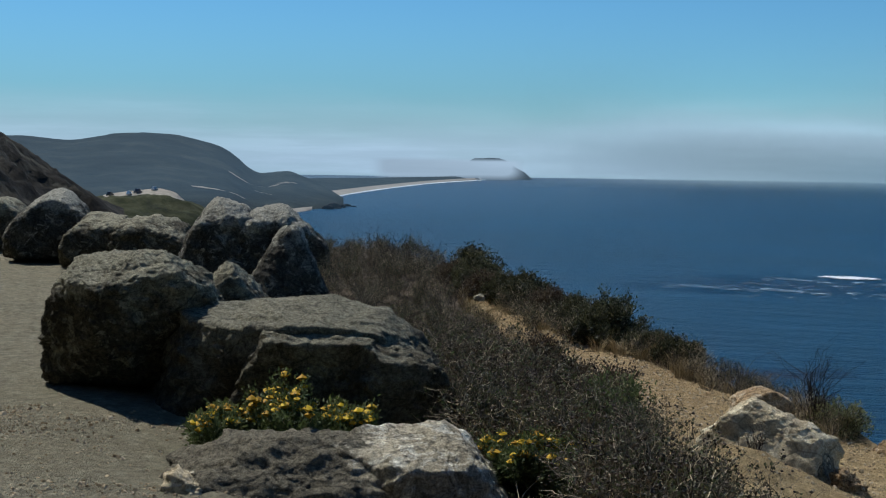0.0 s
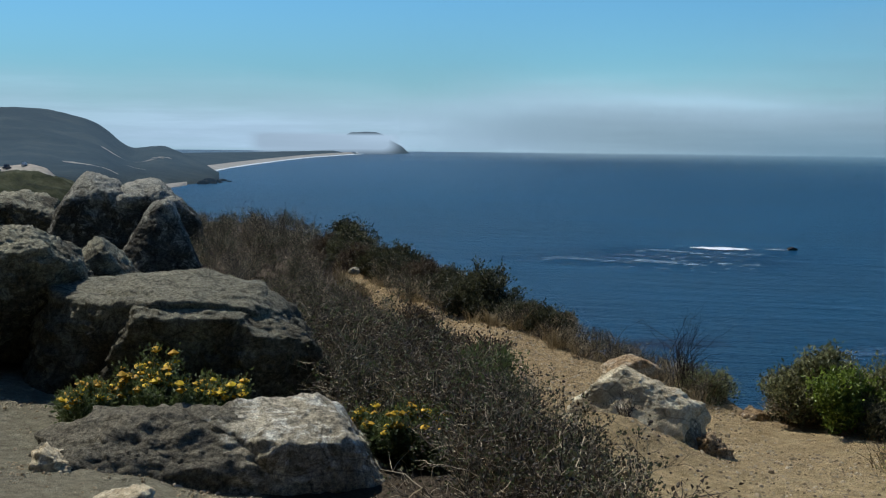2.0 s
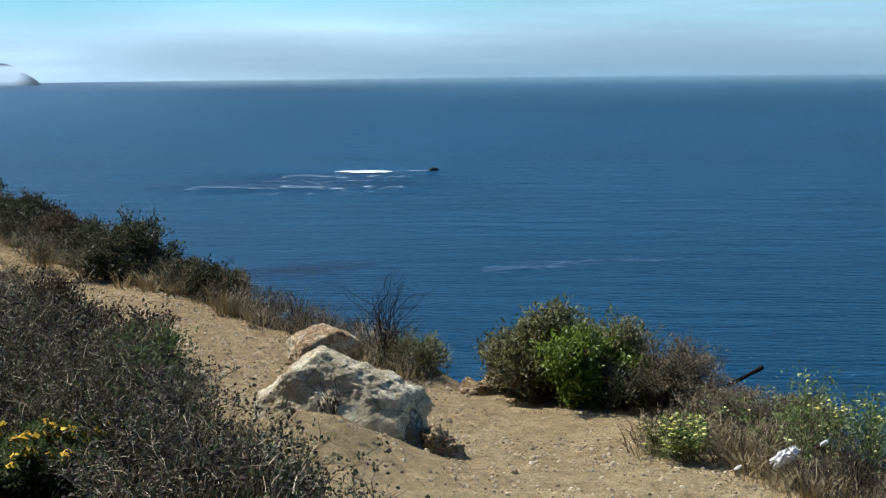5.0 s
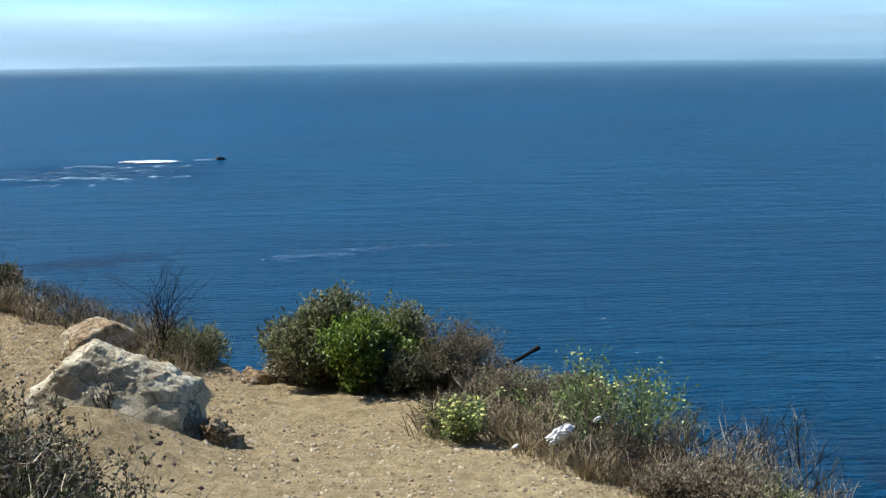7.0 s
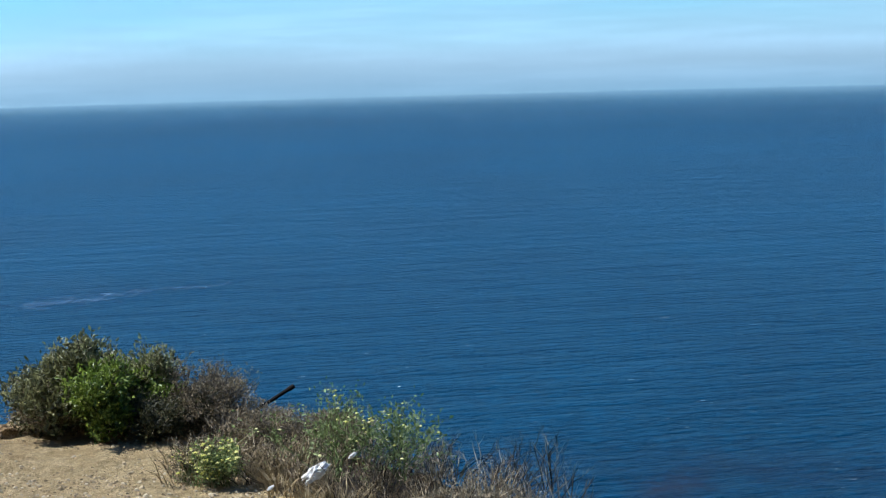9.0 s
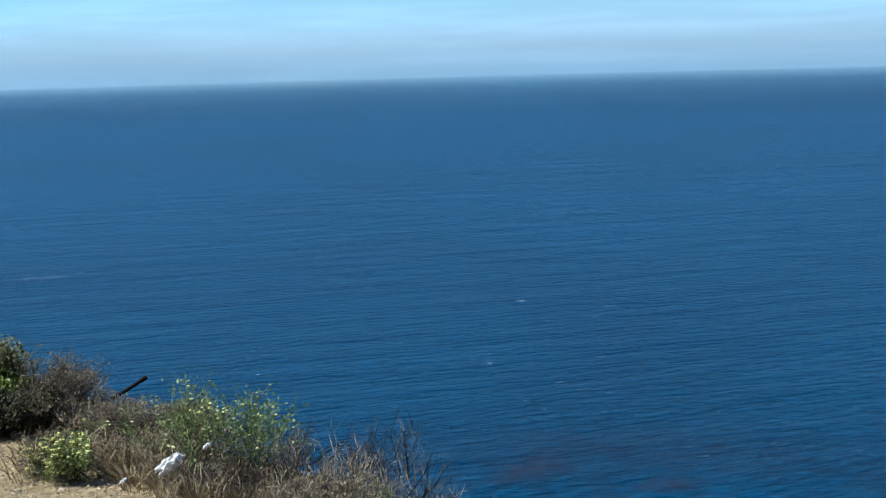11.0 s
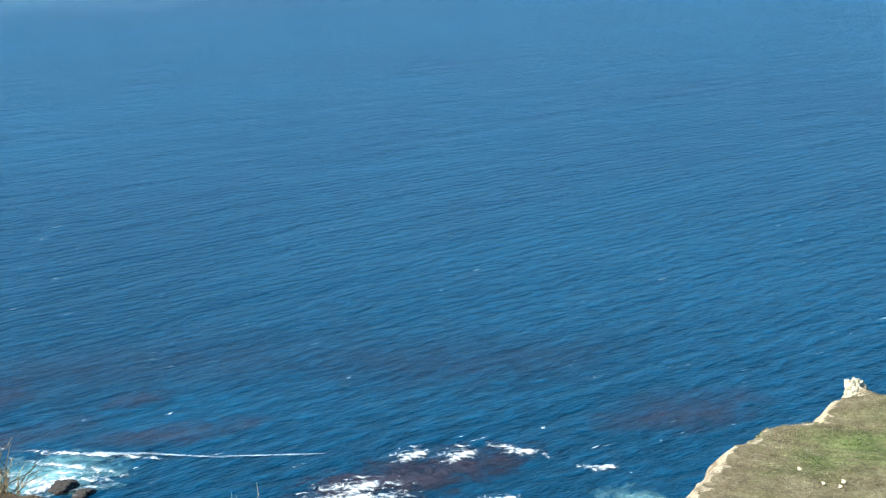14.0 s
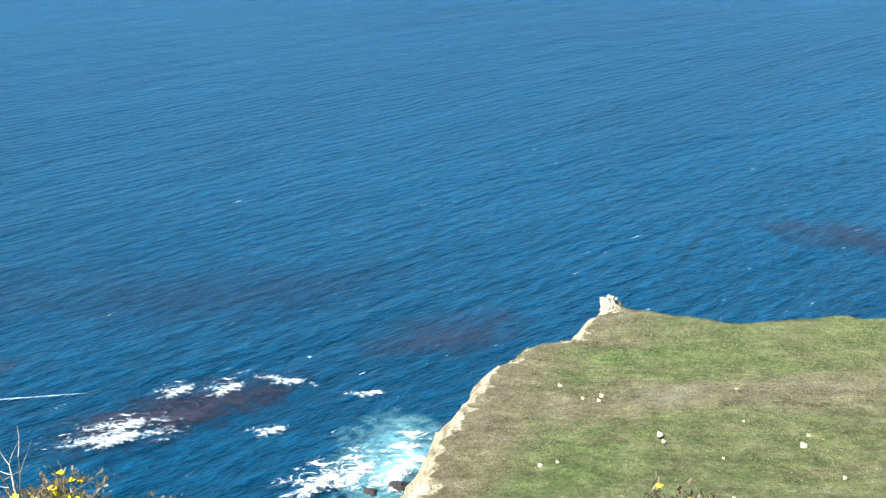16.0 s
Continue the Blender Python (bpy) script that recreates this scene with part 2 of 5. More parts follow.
def drift_material(name, a, b, cover, freq=0.22, torn=2.4, level=0.55):
    """Weed, foam or aerated water: torn, lacy edges over the water below."""
    k = Mat(name, 0.45, 0.14)
    c = k.ramp(k.noise(0.3, 8, 0.75), (0.35, a), (0.65, b))
    edge = k.math("SUBTRACT", 1.0, k.attribute("rim"))
    f = k.math("MULTIPLY", k.math("ADD", edge, k.math("MULTIPLY", k.math("SUBTRACT", k.noise(freq, 9, 0.75, warp=0.8), level), torn)), cover, True)
    k.done(c, (k.noise(0.5, 7, 0.7), 0.7, 0.7))
    t = k.n.new("ShaderNodeBsdfTransparent")
    mx = k.n.new("ShaderNodeMixShader")
    k.l.new(f, mx.inputs[0])
    k.l.new(t.outputs[0], mx.inputs[1])
    k.l.new(k.b.outputs[0], mx.inputs[2])
    k.l.new(mx.outputs[0], k.n["Material Output"].inputs[0])
    return k.m


M_LACE = drift_material("foam_lace", (0.50, 0.58, 0.60), (0.72, 0.75, 0.76), 1.6, 0.30, 5.5, 0.60)
M_SURF = drift_material("breaking_surf", (0.40, 0.48, 0.51), (0.66, 0.70, 0.71), 1.25, 0.42, 5.5, 0.58)
M_LINE = drift_material("thin_foam_line", (0.20, 0.29, 0.35), (0.40, 0.48, 0.52), 0.75, 0.45, 3.2, 0.47)
M_BREAKER = drift_material("white_breaker", (0.62, 0.68, 0.70), (0.78, 0.80, 0.81), 2.6, 0.12, 3.0, 0.50)
M_LACE_FAR = drift_material("foam_streaks", (0.30, 0.47, 0.58), (0.50, 0.64, 0.74), 0.62, 0.075, 8.0, 0.61)
M_KELP = drift_material("kelp_bed", (0.007, 0.009, 0.017), (0.026, 0.018, 0.024), 1.15, 0.2, 3.4, 0.52)
M_KELP_DIM = drift_material("dim_kelp", (0.010, 0.016, 0.032), (0.030, 0.028, 0.042), 0.24, 0.12, 3.0, 0.5)
M_KELP_THIN = drift_material("sunken_kelp", (0.012, 0.018, 0.034), (0.045, 0.036, 0.048), 0.42, 0.12, 3.0, 0.5)
M_MILKY = drift_material("aerated_water", (0.016, 0.12, 0.15), (0.20, 0.38, 0.40), 1.1)
M_SLICK = drift_material("pale_slick", (0.035, 0.085, 0.155), (0.105, 0.185, 0.285), 0.55, 0.12, 6.5, 0.55)
M_STREAK = drift_material("pale_streaks", (0.045, 0.08, 0.13), (0.15, 0.18, 0.235), 0.6, 0.14, 8.0, 0.60)


def plant_material(name, a, b, c, rough=0.75, gloss=0.25, thin=0.0):
    k = Mat(name, rough, gloss)
    f = k.mix(0.22, k.island(), k.random())
    col = k.ramp(f, (0.15, a), (0.5, b), (0.85, c))
    k.done(col)
    if thin:
        t = k.n.new("ShaderNodeBsdfTranslucent")
        k.l.new(col, t.inputs[0])
        mx = k.n.new("ShaderNodeMixShader")
        mx.inputs[0].default_value = thin
        k.l.new(k.b.outputs[0], mx.inputs[1])
        k.l.new(t.outputs[0], mx.inputs[2])
        k.l.new(mx.outputs[0], k.n["Material Output"].inputs[0])
    return k.m


# dry twig's tones are spread wide, painting sunlit flecks and dark pockets into brushwood
M_TWIG = plant_material("dry_twig", (0.030, 0.024, 0.016), (0.115, 0.092, 0.060), (0.62, 0.52, 0.35))
M_TWIG_GREY = plant_material("grey_twig", (0.075, 0.066, 0.052), (0.19, 0.165, 0.13), (0.38, 0.335, 0.26))
M_TWIG_PALE = plant_material("bleached_twig", (0.252, 0.210, 0.161), (0.420, 0.364, 0.280), (0.616, 0.560, 0.462))
M_SEED = plant_material("dark_seed_head", (0.022, 0.016, 0.012), (0.044, 0.031, 0.023), (0.08, 0.058, 0.04))
M_LEAF_DEEP = plant_material("deep_green_leaf", (0.055, 0.08, 0.028), (0.10, 0.135, 0.045), (0.17, 0.20, 0.085), 0.6, 0.3, 0.3)
M_LEAF = plant_material("green_leaf", (0.075, 0.115, 0.016), (0.180, 0.255, 0.038), (0.34, 0.43, 0.085), 0.5, 0.4, 0.35)
M_LEAF_DULL = plant_material("grey_green_leaf", (0.065, 0.065, 0.030), (0.165, 0.172, 0.075), (0.32, 0.325, 0.155), 0.55, 0.4, 0.3)
M_LEAF_BROWN = plant_material("withered_leaf", (0.125, 0.102, 0.065), (0.230, 0.190, 0.122), (0.37, 0.31, 0.205), 0.8, 0.2, 0.35)
M_LEAF_DARK = plant_material("dark_leaf", (0.020, 0.023, 0.011), (0.052, 0.056, 0.026), (0.13, 0.13, 0.065), 0.55, 0.35, 0.3)
M_LEAF_BRONZE = plant_material("bronze_leaf", (0.030, 0.020, 0.012), (0.070, 0.050, 0.030), (0.15, 0.115, 0.07), 0.6, 0.3, 0.3)
M_YELLOW = plant_material("yellow_flower", (0.40, 0.22, 0.006), (0.56, 0.34, 0.008), (0.70, 0.48, 0.012), 0.7)
M_BUTTON = plant_material("button_flower", (0.70, 0.52, 0.008), (0.80, 0.64, 0.012), (0.86, 0.72, 0.03), 0.7)
M_MUSTARD = plant_material("pale_yellow_flower", (0.48, 0.47, 0.10), (0.58, 0.57, 0.18), (0.68, 0.66, 0.30), 0.7)
M_STRAW = plant_material("straw", (0.28, 0.22, 0.12), (0.44, 0.36, 0.21), (0.60, 0.51, 0.33), 0.8, 0.25, 0.25)
M_WISP = plant_material("pale_green_stem", (0.10, 0.14, 0.045), (0.22, 0.29, 0.10), (0.40, 0.47, 0.21), 0.75, 0.25, 0.3)


# ---- mesh helpers ----
def mesh_of(name, verts, faces, material=None, smooth=True):
    me = bpy.data.meshes.new(name)
    me.from_pydata([tuple(v) for v in verts], [], [tuple(f) for f in faces])
    if material:
        me.materials.append(material)
    if smooth:
        me.polygons.foreach_set("use_smooth", [True] * len(me.polygons))
    me.update()
    return me


def part(name, me, parent, label="", at=(0, 0, 0)):
    """Links a mesh as one part under a thing."""
    ob = new(name, me)
    ob.parent = parent
    ob.location = at
    return tagged(ob, label) if label else ob


def sheet(name, P, material, smooth=True, attributes=()):
    """A mesh from a grid of points, an array of n x m x 3."""
    n, m = P.shape[:2]
    i = np.arange(n * m).reshape(n, m)
    faces = np.stack([i[:-1, :-1], i[1:, :-1], i[1:, 1:], i[:-1, 1:]], -1).reshape(-1, 4)
    me = mesh_of(name, P.reshape(-1, 3).tolist(), faces.tolist(), material, smooth)
    for key, values in attributes:
        me.attributes.new(key, "FLOAT", "POINT").data.foreach_set("value", values.reshape(-1).astype(np.float32))
    return me


def lattice(ix, iy, seed):
    h = (ix * 374761393 + iy * 668265263 + seed * 974634777) & 0x7FFFFFFF
    h = ((h ^ (h >> 13)) * 1274126177) & 0x7FFFFFFF
    return ((h ^ (h >> 16)) & 0xFFFF) / 65535.0


def fuzz(x, y, seed=0, octaves=5, gain=0.5):
    """Smooth value noise over arrays, about -1 to 1."""
    x, y = np.asarray(x, float), np.asarray(y, float)
    total, amp, norm = np.zeros(np.broadcast(x, y).shape), 1.0, 0.0
    for o in range(octaves):
        fx, fy = np.floor(x), np.floor(y)
        ix, iy = fx.astype(np.int64), fy.astype(np.int64)
        u, v = x - fx, y - fy
        u, v = u * u * (3 - 2 * u), v * v * (3 - 2 * v)
        a, b = lattice(ix, iy, seed + o), lattice(ix + 1, iy, seed + o)
        c, d = lattice(ix, iy + 1, seed + o), lattice(ix + 1, iy + 1, seed + o)
        total += amp * ((a + (b - a) * u) * (1 - v) + (c + (d - c) * u) * v)
        norm += amp
        amp *= gain
        x, y = x * 2.03 + 17.1, y * 2.03 + 5.7
    return total / norm * 2 - 1


# ---- the clifftop ----
KNOTS = np.array([
    (0, 0, 0), (-2, 8, 0), (-5, 20, 0), (0, 20, 0.15), (1.5, 15.5, 0.15), (2, 12.4, 0.05), (2.2, 10.6, -0.05), (2.5, 8.5, -0.1),
    (3, 8.2, -0.2), (3.4, 7.6, -0.33), (4, 7, -0.3), (4.7, 6.4, -0.4), (4.7, 5.3, -0.4), (5.1, 4.7, -0.55), (3.2, 5.2, -0.3),
    (1.5, 5.9, -0.2), (4.1, 2.3, -0.4), (4.6, 0.3, -0.5), (0.8, 6.7, -0.3), (0, 6.2, -0.35), (-0.5, 7.6, -0.1), (-1.1, 5.6, -0.1),
    (-2, 5, 0), (0, -2, 0.02), (-0.5, -6, 0.02), (2, 0, -0.1), (2.7, 6.4, -0.28)], float)
RIM_AZ = np.array([-180, -120, -60, -30, -10, -4, 2, 4, 6, 8, 10, 12, 14, 15.5, 17, 20, 22.5, 23.8, 25, 28, 34, 38, 42, 47, 52, 57, 66, 86, 110, 150, 180], float)
RIM_R = np.array([60, 60, 50, 31, 27, 24, 21, 18.6, 15.6, 13.5, 12.5, 11.7, 11.0, 10.5, 9.9, 9.3, 8.8, 8.35, 8.7, 8.9, 8.6, 7.7, 7.1, 6.6, 5.5, 4.5, 4.0, 4.0, 4.4, 12, 60], float)


def ground_z(x, y):
    x, y = np.asarray(x, float), np.asarray(y, float)
    d = (x[..., None] - KNOTS[:, 0]) ** 2 + (y[..., None] - KNOTS[:, 1]) ** 2
    w = 1.0 / (d + 0.25) ** 1.6
    z = (w * KNOTS[:, 2]).sum(-1) / w.sum(-1)
    u, v = (x - 2.02) * 0.94 - (y - 6.42) * 0.34, (x - 2.02) * 0.34 + (y - 6.42) * 0.94
    z = z + 0.27 * np.exp(-(u ** 2 / 0.24 + v ** 2 / 0.11))
    return z + 0.035 * fuzz(x * 0.9, y * 0.9, 3, 3) + 0.03 * fuzz(x * 3.2, y * 3.2, 8, 4, 0.6)


def in_litter(x, y):
    """How far a spot lies under scrub: 0 bare dirt, 1 plant litter."""
    x, y = np.asarray(x, float), np.asarray(y, float)
    j = 0.12 * fuzz(x * 2.5, y * 2.5, 21, 4)
    inner = np.interp(y, [2, 4, 6.4, 7.6, 10, 14, 17, 22], [1.3, 1.6, 1.75, 1.72, 1.46, 1.2, 1.35, 1.6]) + j
    left = np.interp(y, [2, 5, 6.2, 7.5, 9, 12, 22], [-0.5, -0.55, 0.1, 0.3, -0.3, -0.7, -0.9]) + j
    a = np.clip((inner - x) / 0.15, 0, 1) * np.clip((x - left) / 0.15, 0, 1) * (y > 3.0)
    outer = np.interp(y, [7.5, 8.6, 9.2, 10.5, 11.3, 11.9, 13.6, 15.6, 18], [9, 3.0, 2.6, 2.2, 1.9, 1.62, 1.42, 1.3, 1.2]) + j
    b = np.clip((x - outer) / 0.2, 0, 1) * (y > 8.2)
    right = np.clip((np.hypot(x - 5.6, y - 5.4) * -1 + 1.75 + j * 1.5) / 0.3, 0, 1)
    near = np.clip((x + 0.1 * y - 3.6 + j) / 0.4, 0, 1) * (y < 4.6)
    return np.maximum.reduce([a, b, right, near])


def build_ground():
    az = np.radians(np.concatenate([np.linspace(-180, -20, 60), np.linspace(-19.5, 95, 620), np.linspace(96, 180, 50)]))
    rim = np.interp(np.degrees(az), RIM_AZ, RIM_R)
    rim = rim + 0.12 * fuzz(np.degrees(az) * 0.5, az * 0, 5, 4) * (rim < 30)
    s = np.concatenate([np.linspace(0.0, 0.3, 17), np.linspace(0.32, 1.0, 190)])
    down = np.array([0.01, 0.03, 0.06, 0.1, 0.16, 0.25, 0.4, 0.7, 1.2, 2.0, 3.5, 6, 10, 16, 25, 38, 54, 70, 90])
    r = np.concatenate([rim[:, None] * s[None], rim[:, None] + down[None]], 1)
    x, y = r * np.sin(az)[:, None], r * np.cos(az)[:, None]
    z = ground_z(x, y)
    over = np.clip(r - rim[:, None], 0, None)
    seaward = np.clip((46 - rim) / 12, 0, 1)[:, None]
    drop = np.where(over < 0.6, over ** 1.5 * 0.9, 0.42 + (over - 0.6) * 1.15)
    lumps = fuzz(x * 0.7, y * 0.7, 31, 5) * np.clip(over, 0, 1.5) * 0.35
    z = z - seaward * np.minimum(drop - lumps, 90)
    litter = np.maximum(in_litter(x, y), np.clip(over / 0.15, 0, 1) * 0.8 * seaward)
    lot = np.clip((0.6 - x) / 1.2, 0, 1)
    ob = new("ground", sheet("ground", np.stack([x, y, z], -1), M_GROUND, True, (("litter", litter), ("lot", lot), ("ochre", np.clip((y - 5.2) / 3.5, 0, 1) * (x > 0.5)))))
    return tagged(ob, "dry tan dirt clifftop with a worn footpath", "ground", kind="structure")


build_ground()


def rough_z(x, y):
    return float(ground_z(np.array(x), np.array(y)))


# ---- the sea ----
def build_sea():
    r = np.concatenate([[2.0], np.geomspace(40, 4775, 60)])
    az = np.linspace(-math.pi, math.pi, 181)
    P = np.stack([r[None] * np.sin(az)[:, None], r[None] * np.cos(az)[:, None], np.full((181, len(r)), SEA)], -1)
    tagged(new("sea", sheet("sea", P, M_SEA)), "deep blue rippled ocean with scattered whitecaps", "sea", kind="structure")


build_sea()


def drift(name, label, category, x, y, length, width, turn, material, lift):
    """An oval sheet of weed or pale water lying in the surface."""
    u = np.linspace(0, 1, 14)
    a = np.linspace(0, 2 * math.pi, 49)
    U, A = np.meshgrid(u, a, indexing="ij")
    P = np.stack([U * np.cos(A) * length / 2, U * np.sin(A) * width / 2, 0 * U], -1)
    ob = new(name, sheet(name, P, material, True, (("rim", U),)))
    ob.matrix_basis = pose(x, y, SEA + lift, 0, 0, turn)
    return tagged(ob, label, category, kind="stuff")


# ---- rocks ----
def rock_mesh(name, size, planes, seed, material, detail=5, rough=0.06, strata=0.0, sharp=9.0, layers=4.2):
    """A broken rock: the inside of some planes with worn edges, roughened at several scales.
    size: width, depth, height. planes: (nx, ny, nz, d) in the unit shape, z up from -1 to 1."""
    bm = bmesh.new()
    bmesh.ops.create_icosphere(bm, subdivisions=detail, radius=1.0)
    N = np.array([Vector(p[:3]).normalized() for p in planes])
    D = np.array([p[3] for p in planes])
    off = Vector((seed * 3.7, seed * 1.3, seed * 7.1))
    ratio = Vector(size) * (3.0 / sum(size))
    for v in bm.verts:
        d = v.co.normalized()
        k = np.clip(N @ np.array(d) / D, 0.02, None)
        r = min(1.25, float((k ** sharp).sum() ** (-1.0 / sharp)))
        p = d * r
        q = Vector((p.x * ratio.x, p.y * ratio.y, p.z * ratio.z))
        n1 = noise.fractal(q * 1.7 + off, 1.0, 2.0, 4)
        n2 = noise.ridged_multi_fractal(q * 2.6 + off, 0.9, 2.1, 5, 1.0, 2.0) - 1.2
        n3 = noise.fractal(q * 11 + off, 0.8, 2.1, 4)
        lay = 0.0
        if strata:
            t = (p.z + 0.22 * p.x - 0.1 * p.y) * layers + n1 * 0.9
            i, f = math.floor(t), t - math.floor(t)
            f = max(0.0, min(1.0, (f - 0.36) / 0.28))
            a, c = lattice(i, seed, 3) - 0.5, lattice(i + 1, seed, 3) - 0.5
            lay = strata * 2 * (a + (c - a) * f * f * (3 - 2 * f))
        n4 = noise.fractal(q * 28 + off, 0.7, 2.2, 3)
        # broken plates with steep little edges
        t = noise.fractal(Vector((q.x * 2.6, q.y * 2.6, q.z * 4.4)) + off * 1.7, 0.85, 2.1, 4) * 3.2
        f = t - math.floor(t)
        f = max(0.0, min(1.0, (f - 0.40) / 0.20))
        plate = math.floor(t) + f * f * (3 - 2 * f)
        near = noise.voronoi(q * 2.4 + off + Vector((n3, n1, n3)) * 0.22)[0]
        cleft = max(0.0, 1 - (near[1] - near[0]) / 0.16) ** 2
        r *= 1 + rough * (1.0 * n1 + 0.75 * n2 + 0.20 * n3 + 0.26 * n4 + 0.26 * plate - 0.3 * cleft) + lay
        v.co = d * r
    S = Vector((size[0] / 2, size[1] / 2, size[2] / 2))
    for v in bm.verts:
        v.co = Vector((v.co.x * S.x, v.co.y * S.y, v.co.z * S.z))
    me = bpy.data.meshes.new(name)
    bm.to_mesh(me)
    bm.free()
    me.materials.append(material)
    me.polygons.foreach_set("use_smooth", [True] * len(me.polygons))
    return me


BLOCK = [(1, 0, 0.1, 0.9), (-1, 0, 0.1, 0.9), (0, 1, 0, 0.9), (0, -1, 0.15, 0.85), (0, 0, 1, 0.85), (0, 0, -1, 0.8)]


def rock(name, x, y, z, size, planes, seed, material, label, turn=0, detail=6, rough=0.05, strata=0.0, sink=0.12, category="boulder", group="", tilt=0, sharp=12.0, layers=4.2):
    """z: the foot of the rock; it stands a little sunk in the ground."""
    ob = new(name, rock_mesh(name, size, planes, seed, material, detail, rough, strata, sharp, layers))
    ob.matrix_basis = pose(x, y, z + size[2] / 2 * (1 - sink), 0, tilt, turn)
    return tagged(ob, label, category, group)


def ledged_rock(name, x, y, z, pieces, material, label, turn=0, group=""):
    """A boulder broken into overlapping ledges. pieces: place of the foot, size, planes, seed, roughness, turn."""
    ob = new(name)
    for px, py, pz, size, planes, seed, rough, spin in pieces:
        me = rock_mesh("ledge", size, planes, seed, material, 6, rough, 0.03, 26.0, 2.4)
        me.transform(pose(px, py, pz + size[2] / 2, 0, 0, spin))
        part("ledge", me, ob)
    ob.matrix_basis = pose(x, y, z, 0, 0, turn)
    return tagged(ob, label, "boulder", group)


def tops(*more):
    return BLOCK[:4] + [(0, 0, -1, 0.8)] + list(more)


ROW = "boulders along the turnout"
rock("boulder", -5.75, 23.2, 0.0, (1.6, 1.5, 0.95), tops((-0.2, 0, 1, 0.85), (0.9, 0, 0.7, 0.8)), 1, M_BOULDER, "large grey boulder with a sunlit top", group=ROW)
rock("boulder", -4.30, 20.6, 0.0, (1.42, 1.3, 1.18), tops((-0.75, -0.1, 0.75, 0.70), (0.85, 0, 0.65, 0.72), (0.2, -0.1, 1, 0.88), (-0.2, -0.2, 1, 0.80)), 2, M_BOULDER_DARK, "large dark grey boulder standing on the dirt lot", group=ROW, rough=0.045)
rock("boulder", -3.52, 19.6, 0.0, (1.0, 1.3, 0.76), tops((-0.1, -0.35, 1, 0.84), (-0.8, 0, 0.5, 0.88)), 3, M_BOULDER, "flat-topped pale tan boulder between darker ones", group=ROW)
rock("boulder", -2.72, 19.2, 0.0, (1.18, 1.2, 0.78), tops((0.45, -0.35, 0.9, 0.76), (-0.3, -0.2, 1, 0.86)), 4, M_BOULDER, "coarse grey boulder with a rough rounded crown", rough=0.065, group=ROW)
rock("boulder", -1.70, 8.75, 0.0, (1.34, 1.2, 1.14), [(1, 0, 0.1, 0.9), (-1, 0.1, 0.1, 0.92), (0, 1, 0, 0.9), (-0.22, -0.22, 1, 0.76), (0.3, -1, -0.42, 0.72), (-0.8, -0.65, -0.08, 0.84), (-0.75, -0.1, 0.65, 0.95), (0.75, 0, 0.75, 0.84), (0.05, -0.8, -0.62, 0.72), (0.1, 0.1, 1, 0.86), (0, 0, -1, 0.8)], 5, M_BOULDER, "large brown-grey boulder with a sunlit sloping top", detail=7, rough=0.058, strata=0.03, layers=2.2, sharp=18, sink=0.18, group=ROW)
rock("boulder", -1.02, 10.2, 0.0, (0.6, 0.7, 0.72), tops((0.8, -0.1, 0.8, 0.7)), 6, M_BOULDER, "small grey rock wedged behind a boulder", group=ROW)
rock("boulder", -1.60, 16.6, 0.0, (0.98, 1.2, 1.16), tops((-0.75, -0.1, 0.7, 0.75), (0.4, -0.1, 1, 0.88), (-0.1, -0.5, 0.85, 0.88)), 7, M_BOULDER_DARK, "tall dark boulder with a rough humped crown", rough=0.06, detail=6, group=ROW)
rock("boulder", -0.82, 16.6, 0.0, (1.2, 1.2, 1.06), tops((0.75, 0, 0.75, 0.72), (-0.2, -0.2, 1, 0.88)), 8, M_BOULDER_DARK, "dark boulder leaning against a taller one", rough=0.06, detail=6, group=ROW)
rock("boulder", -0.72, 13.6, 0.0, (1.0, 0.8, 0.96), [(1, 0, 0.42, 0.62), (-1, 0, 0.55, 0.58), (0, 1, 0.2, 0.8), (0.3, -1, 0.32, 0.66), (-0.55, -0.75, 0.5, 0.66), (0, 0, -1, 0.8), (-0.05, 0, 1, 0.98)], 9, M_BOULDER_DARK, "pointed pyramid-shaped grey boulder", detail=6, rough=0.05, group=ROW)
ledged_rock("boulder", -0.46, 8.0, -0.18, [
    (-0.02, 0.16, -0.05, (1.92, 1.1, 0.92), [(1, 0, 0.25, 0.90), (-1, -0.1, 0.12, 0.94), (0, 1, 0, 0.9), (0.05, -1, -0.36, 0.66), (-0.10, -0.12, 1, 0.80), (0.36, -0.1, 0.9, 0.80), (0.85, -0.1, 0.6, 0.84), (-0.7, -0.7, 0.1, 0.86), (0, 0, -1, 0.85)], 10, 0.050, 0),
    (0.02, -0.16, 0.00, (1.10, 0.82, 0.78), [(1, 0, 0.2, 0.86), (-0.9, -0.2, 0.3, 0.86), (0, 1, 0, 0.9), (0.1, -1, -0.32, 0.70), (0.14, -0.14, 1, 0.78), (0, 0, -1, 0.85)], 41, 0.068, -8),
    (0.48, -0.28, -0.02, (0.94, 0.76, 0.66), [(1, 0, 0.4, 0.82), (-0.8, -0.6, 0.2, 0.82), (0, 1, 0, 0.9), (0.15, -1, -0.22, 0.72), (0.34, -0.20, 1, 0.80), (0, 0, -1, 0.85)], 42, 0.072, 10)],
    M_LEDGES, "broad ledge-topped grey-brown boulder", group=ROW)
